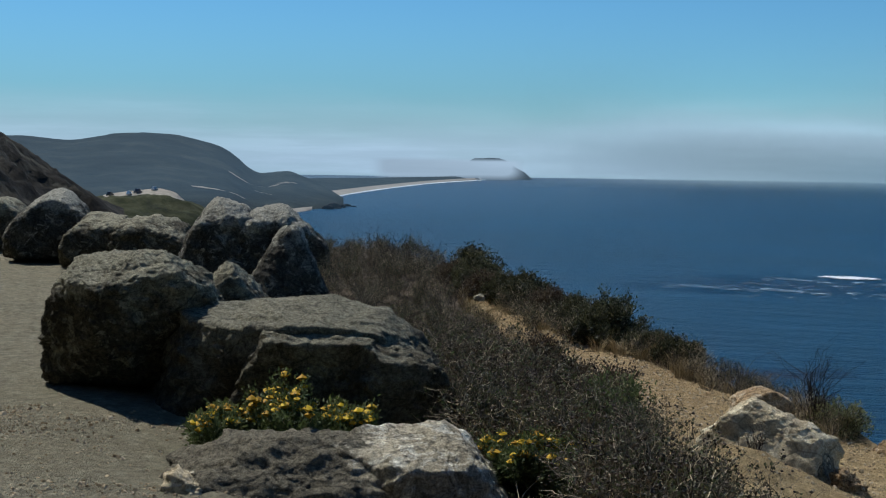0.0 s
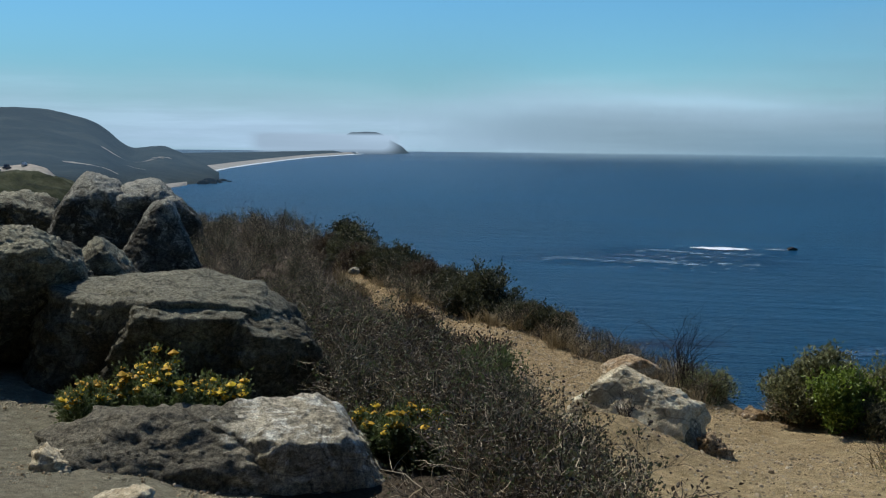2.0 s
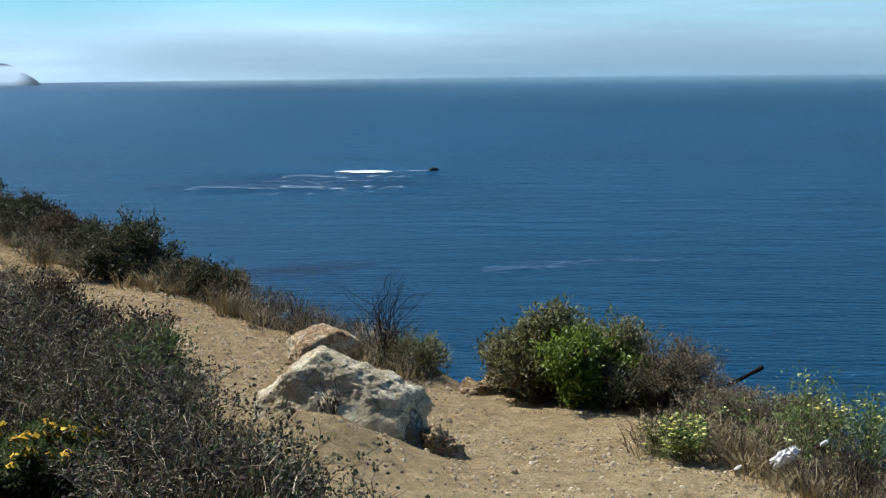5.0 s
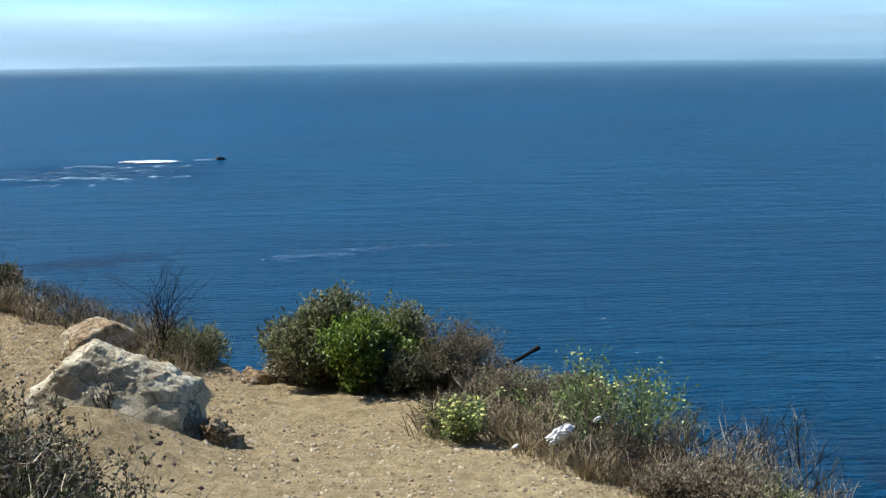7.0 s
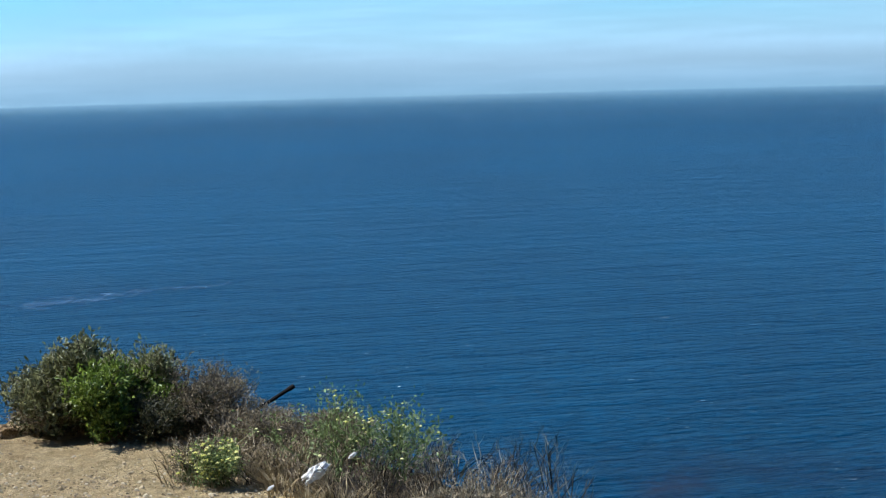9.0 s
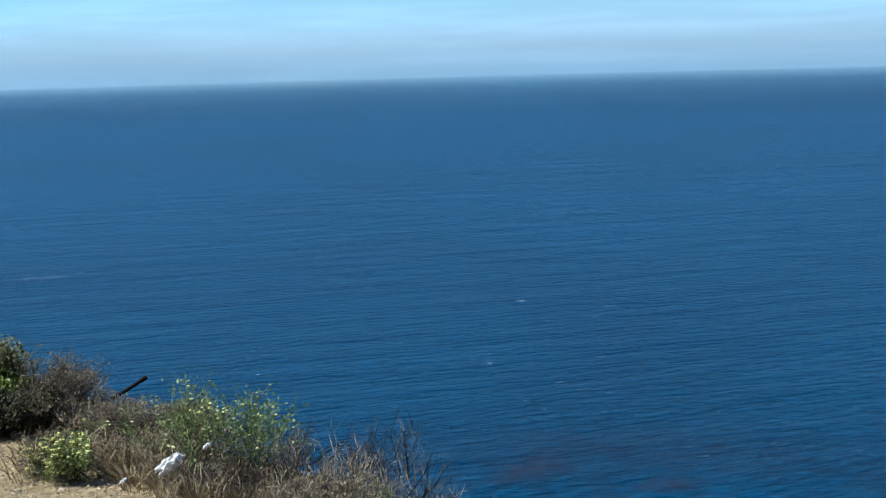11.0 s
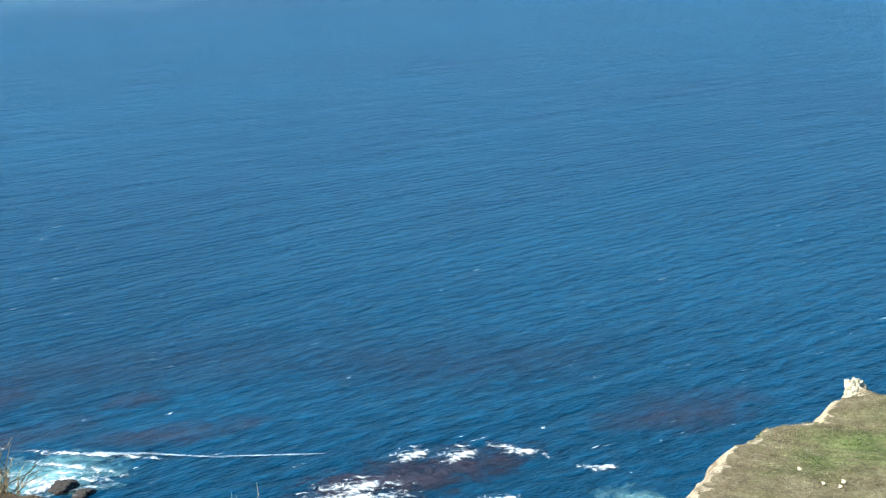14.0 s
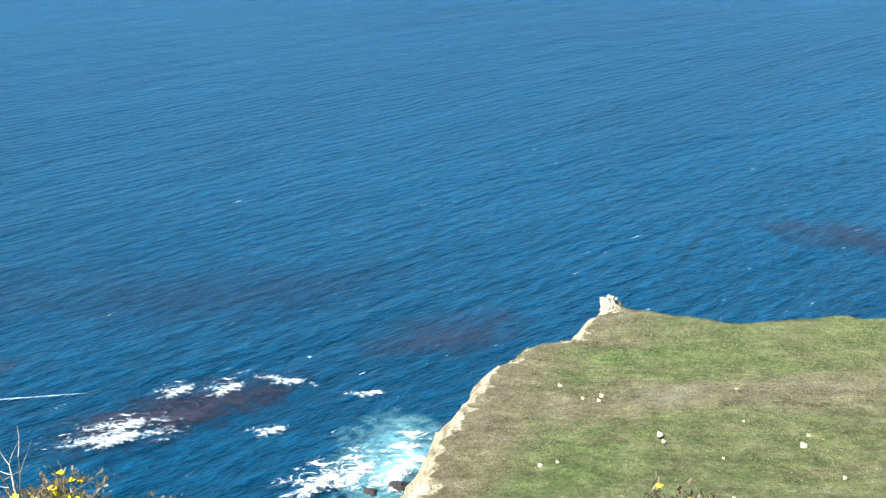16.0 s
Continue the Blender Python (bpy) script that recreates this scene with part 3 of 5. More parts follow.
ledged_rock("boulder", -0.27, 6.22, -0.67, [
    (-0.38, 0.02, 0.0, (1.36, 0.88, 0.82), [(1, 0, 0.1, 0.95), (-0.55, -0.15, 0.8, 0.74), (-1, 0, 0, 0.90), (0, 1, 0.1, 0.9), (-0.05, -0.62, 0.85, 0.70), (0.05, 0.1, 1, 0.88), (0, -1, 0.05, 0.88), (0, 0, -1, 0.85)], 11, 0.075, 0),
    (0.42, 0.00, 0.0, (1.16, 0.84, 0.78), [(1, -0.1, 0.42, 0.80), (0.75, -0.65, 0.05, 0.90), (-0.75, -0.65, 0.12, 0.82), (0, 1, 0, 0.92), (0.0, -1, -0.14, 0.82), (-0.03, -0.26, 1, 0.90), (0, 0, -1, 0.85), (-1, 0.2, 0.2, 0.9)], 43, 0.048, 0)],
    M_CRUST_END, "long low pale boulder with a crusted top", group=ROW)
rock("stone", -1.10, 6.0, -0.28, (0.30, 0.34, 0.24), tops((0.6, 0, 0.8, 0.7)), 12, M_WHITE, "small whitish stone beside a long boulder", detail=5, rough=0.14, category="stone")
rock("stone", -0.72, 4.95, -0.22, (0.32, 0.3, 0.22), tops((-0.3, 0, 1, 0.8)), 13, M_WHITE, "small pale stone in front of a boulder", detail=5, rough=0.1, category="stone")


def outcrop():
    """A pale slab ridge falling towards the path, a lower slab before it and a broken end."""
    ob = new("rock_outcrop")
    ridge = [(0.58, 0, 1, 0.66), (-1.05, 0, 1, 0.74), (0, -0.8, 0.75, 0.56), (0.2, -0.6, 0.9, 0.64), (1, -0.2, 0.1, 0.92), (-1, 0, 0, 0.95), (0, 1, 0.2, 0.75), (0, 0, -1, 0.8), (-0.5, -0.8, 0.5, 0.70)]
    for pn, x, y, z, size, planes, seed, turn, tilt, m in (
            ("slab", 2.25, 6.70, -0.06, (0.84, 0.40, 0.66), ridge, 14, -24, 0, M_WHITE),
            ("slab", 2.08, 6.74, -0.17, (0.50, 0.36, 0.42), tops((-0.7, -0.2, 0.7, 0.66), (0.2, -0.5, 0.9, 0.7)), 21, -22, 10, M_WHITE),
            ("broken_end", 2.53, 6.50, -0.22, (0.20, 0.24, 0.44), tops((0.6, -0.3, 0.7, 0.66), (-0.3, -0.5, 0.8, 0.7)), 22, -20, 0, M_CRUST)):
        me = rock_mesh(pn, size, planes, seed, m, 6 if pn == "slab" else 5, 0.055, 0.025, 30.0)
        k = part(pn, me, ob)
        k.matrix_basis = pose(x, y, z, 0, tilt, turn)
    return tagged(ob, "whitish limestone outcrop rising from the dirt path", "rock")


outcrop()
rock("stone", 2.66, 6.38, -0.36, (0.22, 0.2, 0.22), tops((0.5, -0.3, 0.8, 0.7)), 15, M_OCHRE, "small brown rock below a pale outcrop", detail=5, rough=0.2, category="stone")
rock("stone", 2.64, 8.0, -0.12, (0.42, 0.36, 0.23), tops((-0.5, 0, 0.9, 0.7), (0.6, 0, 0.7, 0.8)), 16, M_OCHRE, "orange-brown rock at the cliff edge", detail=5, category="stone")
rock("stone", 3.42, 7.64, -0.38, (0.20, 0.16, 0.17), tops((-0.5, -0.3, 0.8, 0.66), (0.5, 0, 0.8, 0.7)), 17, M_OCHRE, "pale ochre stone at the foot of a bush", detail=4, rough=0.16, category="stone")
rock("stone", 1.27, 13.35, 0.14, (0.12, 0.11, 0.09), tops((0.4, -0.3, 0.9, 0.6), (-0.5, 0, 0.8, 0.65)), 18, M_CRUST, "pale stone among the far shrubs", detail=4, category="stone")


# ---- plants ----
def tubes(lines):
    """Three-sided tapering tubes along lines of (point, radius)."""
    V, F = [], []
    for line in lines:
        first = len(V)
        for i, (p, r) in enumerate(line):
            q = line[min(i + 1, len(line) - 1)][0] - line[max(i - 1, 0)][0]
            side = q.cross(Vector((0.31, 0.77, 0.55)))
            side = (side if side.length > 1e-6 else Vector((1, 0, 0))).normalized()
            other = q.normalized().cross(side)
            for k in range(3):
                a = k * 2.0944
                V.append(p + (side * math.cos(a) + other * math.sin(a)) * r)
        for i in range(len(line) - 1):
            a = first + i * 3
            for k in range(3):
                F.append((a + k, a + (k + 1) % 3, a + 3 + (k + 1) % 3, a + 3 + k))
    return V, F


def grow(rng, out, tips, p, way, length, radius, level, kids, wild, up):
    line, seg = [(p.copy(), radius)], 4 if level > 0 else 3
    for i in range(seg):
        way = (way + Vector((rng.gauss(0, wild), rng.gauss(0, wild), rng.gauss(0, wild) + up))).normalized()
        p = p + way * (length / seg)
        line.append((p.copy(), radius * (1 - 0.62 * (i + 1) / seg)))
        if level > 0 and i >= 0:
            for _ in range(kids[level] if i > 0 else max(0, kids[level] - 2)):
                turn = Vector((rng.gauss(0, 1), rng.gauss(0, 1), rng.gauss(0.15, 0.7))).normalized()
                grow(rng, out, tips, p, (way * 0.75 + turn * 0.8).normalized(), length * rng.uniform(0.35, 0.6), radius * 0.55, level - 1, kids, wild, up)
    out.append(line)
    tips.append((p.copy(), way.copy()))


def bush_lines(seed, height, spread, stems, kids, wild=0.25, up=0.05, radius=0.006, levels=2):
    rng = random.Random(seed)
    out, tips = [], []
    for _ in range(stems):
        a, lean = rng.uniform(0, 6.283), abs(rng.gauss(0, 0.55)) * spread / height
        way = Vector((math.cos(a) * lean, math.sin(a) * lean, 1)).normalized()
        foot = Vector((math.cos(a), math.sin(a), 0)) * rng.uniform(0, 0.2) * spread
        grow(rng, out, tips, foot, way, height * rng.uniform(0.5, 0.85), radius * rng.uniform(0.7, 1.3), levels, kids, wild, up)
    return out, tips


def leaves(rng, spots, size, jitter, each, narrow=0.45, fold=0.25):
    """Small folded leaves round the spots."""
    V, F = [], []
    for p, way in spots:
        for _ in range(each):
            c = p + Vector((rng.gauss(0, jitter), rng.gauss(0, jitter), rng.gauss(0, jitter)))
            d = (way + Vector((rng.gauss(0, 0.8), rng.gauss(0, 0.8), rng.gauss(0.2, 0.6)))).normalized()
            s = d.cross(Vector((rng.gauss(0, 1), rng.gauss(0, 1), rng.gauss(0, 1))))
            if s.length < 1e-4:
                continue
            s.normalize()
            n, k, w = d.cross(s), size * rng.uniform(0.6, 1.3), narrow
            i = len(V)
            V += [c, c + d * k * 0.5 + s * k * w * 0.5 + n * k * fold * 0.4, c + d * k, c + d * k * 0.5 - s * k * w * 0.5 + n * k * fold * 0.4]
            F += [(i, i + 1, i + 2), (i, i + 2, i + 3)]
    return V, F


def heads(rng, spots, size, chance=1.0, flat=0.6):
    """Small faceted flower or seed heads at the spots."""
    V, F = [], []
    for p, way in spots:
        if rng.random() > chance:
            continue
        r, i = size * rng.uniform(0.6, 1.25), len(V)
        V.append(p + Vector((0, 0, r * flat)))
        for k in range(6):
            a = k * 1.0472 + rng.random() * 0.3
            V.append(p + Vector((math.cos(a) * r, math.sin(a) * r, rng.uniform(-0.25, 0.25) * r)))
        V.append(p - Vector((0, 0, r * flat)))
        for k in range(6):
            F += [(i, i + 1 + k, i + 1 + (k + 1) % 6), (i + 7, i + 1 + (k + 1) % 6, i + 1 + k)]
    return V, F


def plant(name, parts, label, category, group=""):
    """A plant: an Empty at its foot over its parts. parts: (part name, mesh, label)."""
    ob = new(name)
    ob.empty_display_size = 0.1
    for pn, me, pl in parts:
        tagged(part(pn, me, ob, pl), kind="stuff")
    return tagged(ob, label, category, group)


def twigs(name, lines, material):
    return mesh_of(name, *tubes(lines), material, False)


def put(ob, x, y, dz=0.0, turn=0.0, size=1.0, lean=0.0):
    ob.matrix_basis = pose(x, y, rough_z(x, y) + dz, lean, 0, turn) @ Matrix.Diagonal((size, size, size, 1))


def spread_copies(first, spots, rng, sizes=(0.8, 1.2), far=1.0):
    """The first plants stand at the first spots, copies of them at the others."""
    for i, (x, y) in enumerate(spots):
        k = i % len(first)
        m = pose(x, y, rough_z(x, y) - 0.02, rng.gauss(0, 5), rng.gauss(0, 5), rng.uniform(0, 360))
        s = rng.uniform(*sizes) * (float(np.interp(y, [8.5, 12], [1.0, far])) if far < 1 else float(np.interp(y, [9.6, 13], [far - 0.98, 0.9])) if far > 1 else 1.0)
        ob = first[k] if i < len(first) else copy_thing(first[k], m)
        ob.matrix_basis = m @ Matrix.Diagonal((s, s, s, 1))


def dry_shrub(seed, height=0.5, spread=0.42, leafy=0.38):
    rng = random.Random(seed * 7)
    lines, tips = bush_lines(seed, height, spread, 13, {1: 2, 2: 2}, 0.26, 0.04, 0.0055)
    seeds = [t for t in tips if rng.random() < leafy]
    green = [t for t in tips if rng.random() < (0.16 if seed % 2 else 0.05)]
    return plant("dry_shrub", [("foliage", mesh_of("foliage", *leaves(rng, green, 0.018, 0.010, 5, 0.5), M_LEAF_DEEP, False), "sparse small green leaves"), ("brushwood", twigs("brushwood", lines, M_TWIG), ""),
                               ("withered_growth", mesh_of("withered_growth", *leaves(rng, seeds, 0.020, 0.011, 5, 0.6), M_LEAF_BRONZE if seed % 2 else M_LEAF_DARK, False), "withered dark leaves"),
                               ("seed_head", mesh_of("seed_head", *heads(rng, [t for t in tips if t[0].z > height * 0.6], 0.010, 0.22, 0.7), M_SEED, False), "round dark seed heads")],
                 "leafless brown dry shrub in a dense thicket", "shrub", "thicket of dry brush")


rng = random.Random(11)
spots = []
for _ in range(9000):
    y = rng.uniform(3.2, 20.5)
    x = rng.uniform(-0.9, 1.9)
    gap = 0.27 if y < 8 else 0.29 if y < 12 else 0.36
    if float(in_litter(np.array(x + (0.12 if y < 8.8 else 0.30)), np.array(y))) < 0.9 or any((x - a) ** 2 + (y - b) ** 2 < gap * gap for a, b in spots):
        continue
    if y < 8.8 and x < 0.55 and not (y < 5.2):
        continue
    if abs(x + 0.22) < 1.15 and 5.2 < y < 6.8:
        continue
    if y < 6.7 and x < 0.95:
        continue
    if math.hypot(x, y) > float(np.interp(math.degrees(math.atan2(x, y)), RIM_AZ, RIM_R)) - 0.1:
        continue
    if y > 11.5 and x > 1.25 and rng.random() < 0.6:
        continue
    spots.append((x, y))
spots = spots[:294] + [(1.42, 5.32), (1.34, 5.62), (1.45, 4.95), (1.30, 5.1)]
spread_copies([dry_shrub(s) for s in range(5)], spots, rng, (0.75, 1.15), 0.56)


def leafy_bush(name, seed, height, spread, stems, leaf, leaf_size, each, label, leaf_label, extra=None, group="", radius=0.006, twig=None, kids=None):
    rng = random.Random(seed * 5 + 1)
    lines, tips = bush_lines(seed, height, spread, stems, kids or {1: 2, 2: 2}, 0.24, 0.03, radius)
    more = [(a[0], Vector((0, 0, 1))) for l in lines for a in l[1:]]
    spots = tips + rng.sample(more, min(len(more), len(tips)))
    parts = [("brushwood", twigs("brushwood", lines, twig or M_TWIG), ""),
             ("foliage", mesh_of("foliage", *leaves(rng, spots, leaf_size, leaf_size * 0.7, each), leaf, False), leaf_label)]
    if extra:
        kind, material, size, chance, text = extra
        high = [t for t in tips if t[0].z > height * (0.86 if material == M_YELLOW else 0.74 if material == M_BUTTON else 0.45)]
        parts.append((kind, mesh_of(kind, *heads(rng, high, size, chance), material, False), text))
    return plant(name, parts, label, "bush", group)


# low dark shrubs along the seaward side of the path
rng = random.Random(5)
edge = "shrubs along the cliff edge"
first = [leafy_bush("edge_shrub", 40 + n, 0.36, 0.40, 18, M_LEAF_BRONZE if n == 3 else M_LEAF_DARK, 0.034, 5, "dark evergreen shrub at the cliff edge beside the footpath", "small dark leaves", group=edge) for n in range(4)]
low = [leafy_bush("edge_shrub", 50 + n, 0.20, 0.30, 14, M_LEAF_DARK if n else M_LEAF_BROWN, 0.030, 5, "low dark shrub at the cliff edge", "small dark leaves", group=edge) for n in range(3)]
spots, small = [], []
for _ in range(4000):
    a = rng.uniform(5.2, 14.9)
    rim = float(np.interp(a, RIM_AZ, RIM_R))
    r = rim - rng.uniform(0.1, 1.7)
    x, y = r * math.sin(radians(a)), r * math.cos(radians(a))
    if float(in_litter(np.array(x - 0.22), np.array(y))) < 0.8 or x < 1.2:
        continue
    big = a < 11.5
    if any((x - p) ** 2 + (y - q) ** 2 < (0.13 if big else 0.06) for p, q in spots + small):
        continue
    (spots if big else small).append((x, y))
small += [(r * math.sin(radians(a)), r * math.cos(radians(a))) for a, r in ((13.9, 10.62), (14.3, 10.6), (14.1, 10.75), (12.2, 11.3), (12.7, 11.1))]
spots += [(1.42, 14.1), (1.58, 13.8), (1.28, 14.6), (1.66, 13.3), (1.2, 15.3), (1.42, 15.0), (2.05, 11.3)]
spread_copies(first, spots[:66], rng, (0.75, 1.15), 0.88)
spread_copies(low, small[:46], rng, (0.6, 0.95))

full = {1: 3, 2: 2}
put(leafy_bush("bush", 60, 0.41, 0.33, 30, M_LEAF_DULL, 0.032, 8, "dense rounded olive-brown bush at the cliff edge", "dull olive leaves", kids=full), 3.84, 7.46, -0.04, 20)
put(leafy_bush("bush", 61, 0.37, 0.27, 18, M_LEAF, 0.034, 8, "bright green leafy bush in front of a duller one", "bright green leaves"), 3.86, 7.27, -0.03, 70)
put(leafy_bush("bush", 62, 0.35, 0.46, 34, M_LEAF_BROWN, 0.020, 2, "half-dry grey-brown bush at the cliff edge", "withered leaves", twig=M_TWIG_GREY, kids=full), 4.30, 6.98, -0.03, 10)
put(leafy_bush("bush", 59, 0.36, 0.32, 24, M_LEAF_DULL, 0.030, 7, "dense olive-brown bush behind a bright green one", "dull olive leaves", kids=full), 4.10, 7.44, -0.05, 200)
put(leafy_bush("bush", 68, 0.29, 0.40, 22, M_LEAF_BROWN, 0.020, 2, "low grey bush of dry twigs beside the path", "withered leaves", twig=M_TWIG_GREY), 4.42, 6.72, -0.04, 80)
put(leafy_bush("bush", 57, 0.24, 0.36, 22, M_LEAF_BROWN, 0.018, 2, "low tangle of dry grey twigs beside a leaning pole", "withered leaves", twig=M_TWIG_GREY), 4.38, 6.40, -0.04, 150)
put(leafy_bush("bush", 58, 0.22, 0.34, 24, M_LEAF_DARK, 0.022, 5, "low dark bush spilling onto the path", "small dark leaves"), 4.10, 6.98, -0.03, 300)
put(leafy_bush("bush", 69, 0.26, 0.32, 24, M_LEAF_BROWN, 0.024, 4, "low brown bush leaning over the path edge", "withered leaves"), 3.67, 7.55, -0.04, 130)
put(leafy_bush("bush", 63, 0.22, 0.34, 16, M_LEAF_BROWN, 0.024, 3, "low dry bush behind litter", "withered leaves"), 4.75, 6.35, -0.03, 10)
put(leafy_bush("bush", 64, 0.31, 0.40, 20, M_LEAF_DULL, 0.024, 3, "low green-brown bush under tall bare stalks", "grey green leaves"), 3.24, 8.20, -0.14, 40)
put(leafy_bush("mustard_plant", 65, 0.50, 0.20, 9, M_WISP, 0.024, 1, "tall straggly mustard plant with pale yellow flowers", "sparse green leaves", ("blossom", M_MUSTARD, 0.010, 0.10, "small pale yellow flowers"), twig=M_WISP, radius=0.004), 4.32, 5.76, -0.02, 0)
put(leafy_bush("mustard_plant", 66, 0.44, 0.17, 9, M_WISP, 0.026, 1, "tall straggly mustard plant at the cliff edge", "sparse green leaves", ("blossom", M_MUSTARD, 0.010, 0.10, "small pale yellow flowers"), twig=M_WISP, radius=0.004), 4.58, 5.58, -0.05, 120)
put(leafy_bush("mustard_plant", 67, 0.21, 0.26, 16, M_WISP, 0.018, 2, "small yellow-flowering plant beside the path", "green leaves", ("blossom", M_MUSTARD, 0.010, 0.6, "small pale yellow flowers"), twig=M_LEAF_DULL, radius=0.004), 3.80, 6.00, -0.02, 0)
for x, y, s, h in ((3.95, 4.55, 91, 0.24), (4.10, 4.40, 92, 0.26), (4.22, 4.28, 93, 0.22), (4.28, 4.16, 94, 0.17), (4.20, 4.55, 95, 0.26)):
    put(leafy_bush("scrub_bush", s, h, 0.26, 16, M_LEAF_DULL if s == 93 else M_LEAF_BROWN, 0.022, 6, "low grey-brown scrub bush at the cliff edge", "small dull leaves", group="scrub bushes at the edge"), x, y, -0.03, s * 40)
flower = ("blossom", M_YELLOW, 0.031, 0.72, "clusters of golden yellow flowers")
for x, y, s, h in ((-0.98, 7.0, 70, 0.27), (-0.60, 6.95, 71, 0.37), (-0.24, 7.0, 72, 0.30), (0.90, 6.40, 73, 0.31), (0.76, 6.62, 74, 0.30), (1.02, 6.52, 67, 0.28)):
    put(leafy_bush("flowering_bush", s, h, 0.34, 16, M_LEAF_DEEP, 0.030, 9, "low green bush with golden yellow flowers among boulders", "fresh green leaves", flower, "yellow-flowering bushes"), x, y, -0.03, s * 30)
for x, y, s, h in ((3.36, 2.10, 75, 0.31), (3.47, 1.90, 76, 0.30), (3.55, 1.70, 77, 0.27), (3.98, 0.30, 78, 0.25), (3.42, 2.0, 79, 0.31)):
    put(leafy_bush("flowering_bush", s, h, 0.26, 18, M_LEAF_BROWN, 0.022, 8, "low half-dry bush with yellow flowers on the slope", "dull leaves", ("blossom", M_BUTTON, 0.015, 0.38, "round bright yellow flowers"), "yellow-flowering bushes"), x, y, -0.05, s * 30)


thicket = "leafy shrubs among dry brush"
for x, y, n, h, m, text in ((1.46, 5.30, 110, 0.32, M_LEAF_DARK, "dark-leaved shrub in front of the dry thicket"), (1.30, 5.45, 112, 0.30, M_LEAF_DARK, "dark-leaved shrub in front of the dry thicket"),
                            (1.62, 8.20, 114, 0.34, M_LEAF_DEEP, "half-green shrub at the rim of the dry thicket"), (1.70, 8.62, 115, 0.28, M_LEAF_BRONZE, "half-green shrub at the rim of the dry thicket"),
                            (1.52, 7.75, 116, 0.32, M_LEAF_DEEP, "half-green shrub at the rim of the dry thicket"), (1.50, 9.30, 117, 0.30, M_LEAF_BRONZE, "half-green shrub at the rim of the dry thicket"),
                            (1.40, 10.1, 118, 0.28, M_LEAF_BRONZE, "half-green shrub at the rim of the dry thicket")):
    put(leafy_bush("shrub", n, h, 0.30, 13, m, 0.030, 3, text, "small leathery leaves", group=thicket), x, y, -0.03, n * 50)


def bare_stalks(seed, height, stems, material, label, spread=0.25, radius=0.004, kids=None):
    lines, tips = bush_lines(seed, height, spread, stems, kids or {1: 1, 2: 1}, 0.10, 0.10, radius)
    return plant("dry_weed", [("bare_growth", twigs("bare_growth", lines, material), "")], label, "dry weed")


put(bare_stalks(80, 0.62, 18, M_SEED, "tall thin dark leafless stalks at the cliff edge", 0.13, 0.0042), 3.10, 8.2, -0.14)
put(bare_stalks(79, 0.17, 16, M_SEED, "small dark dry tuft growing on an outcrop", 0.16, 0.003), 2.14, 6.47, -0.03)
for i, (x, y) in enumerate(((5.0, 5.3), (4.75, 5.2), (4.9, 4.95), (4.6, 4.95), (4.95, 5.1), (5.05, 4.95), (4.9, 4.78), (4.7, 4.7), (5.2, 5.15))):
    put(bare_stalks(81 + i, 0.22 + 0.05 * (i % 3), 6, M_TWIG_PALE if i % 2 else M_TWIG_GREY, "bleached dry weed stalks at the cliff edge", 0.3, 0.004), x, y, -0.04)


for i, (x, y) in enumerate(((3.38, 2.20), (3.41, 2.06), (3.46, 1.95), (3.40, 2.34), (3.36, 2.48))):
    put(bare_stalks(90 + i, 0.44, 3, M_TWIG_PALE, "bleached leafless twigs above a flowering bush", 0.2, 0.0055), x, y, -0.04)
rng = random.Random(31)
tall = []
for seed in (601, 602, 603):
    lines, tips = bush_lines(seed, 0.62, 0.30, 6, {1: 2, 2: 1}, 0.16, 0.08, 0.0050)
    tall.append(plant("dry_weed", [("bare_growth", twigs("bare_growth", lines, M_TWIG), ""), ("seed_head", mesh_of("seed_head", *heads(rng, tips, 0.010, 0.3, 0.8), M_SEED, False), "dark seed heads")],
                      "tall bare dry stalks standing out of the thicket", "dry weed", "tall stalks in the thicket"))
spots = [(rng.uniform(-0.3, 1.1), rng.uniform(9.5, 17.5)) for _ in range(20)] + [(rng.uniform(-0.5, 1.0), rng.uniform(15.5, 18.5)) for _ in range(22)] + [(rng.uniform(1.0, 1.5), rng.uniform(6.2, 8.6)) for _ in range(8)]
spread_copies(tall, spots, rng, (0.45, 0.8))
rng = random.Random(21)
spots = []
for _ in range(2500):
    a, r = math.radians(rng.uniform(33, 46.6)), rng.uniform(3.9, 8.2)
    x, y = r * math.sin(a), r * math.cos(a)
    rim = float(np.interp(math.degrees(a), RIM_AZ, RIM_R))
    if r > rim + 0.1 or r < rim - 1.35 or float(in_litter(np.array(x), np.array(y))) < 0.5 or any((x - p) ** 2 + (y - q) ** 2 < 0.05 for p, q in spots):
        continue
    spots.append((x, y))
spots = spots[:70]


def weed_clump(seed):
    rng = random.Random(seed)
    lines, tips = bush_lines(seed, 0.20, 0.24, 16, {1: 2, 2: 1}, 0.22, 0.03, 0.0032)
    blades = []
    for _ in range(26):
        a, b = rng.uniform(0, 6.283), abs(rng.gauss(0, 0.5))
        p = Vector((math.cos(a), math.sin(a), 0)) * rng.uniform(0, 0.13)
        d = Vector((math.cos(a) * b, math.sin(a) * b, 1)).normalized() * rng.uniform(0.06, 0.2)
        blades.append([(p, 0.0028), (p + d * 0.6, 0.002), (p + d + Vector((d.x, d.y, -0.01)) * 0.5, 0.0006)])
    return plant("dry_weed", [("brushwood", twigs("brushwood", lines, M_TWIG), ""), ("dry_grass", twigs("dry_grass", blades, M_STRAW), "straw-coloured dry grass")],
                 "clump of dry weeds and straw at the cliff edge", "dry weed", "weeds along the cliff edge")


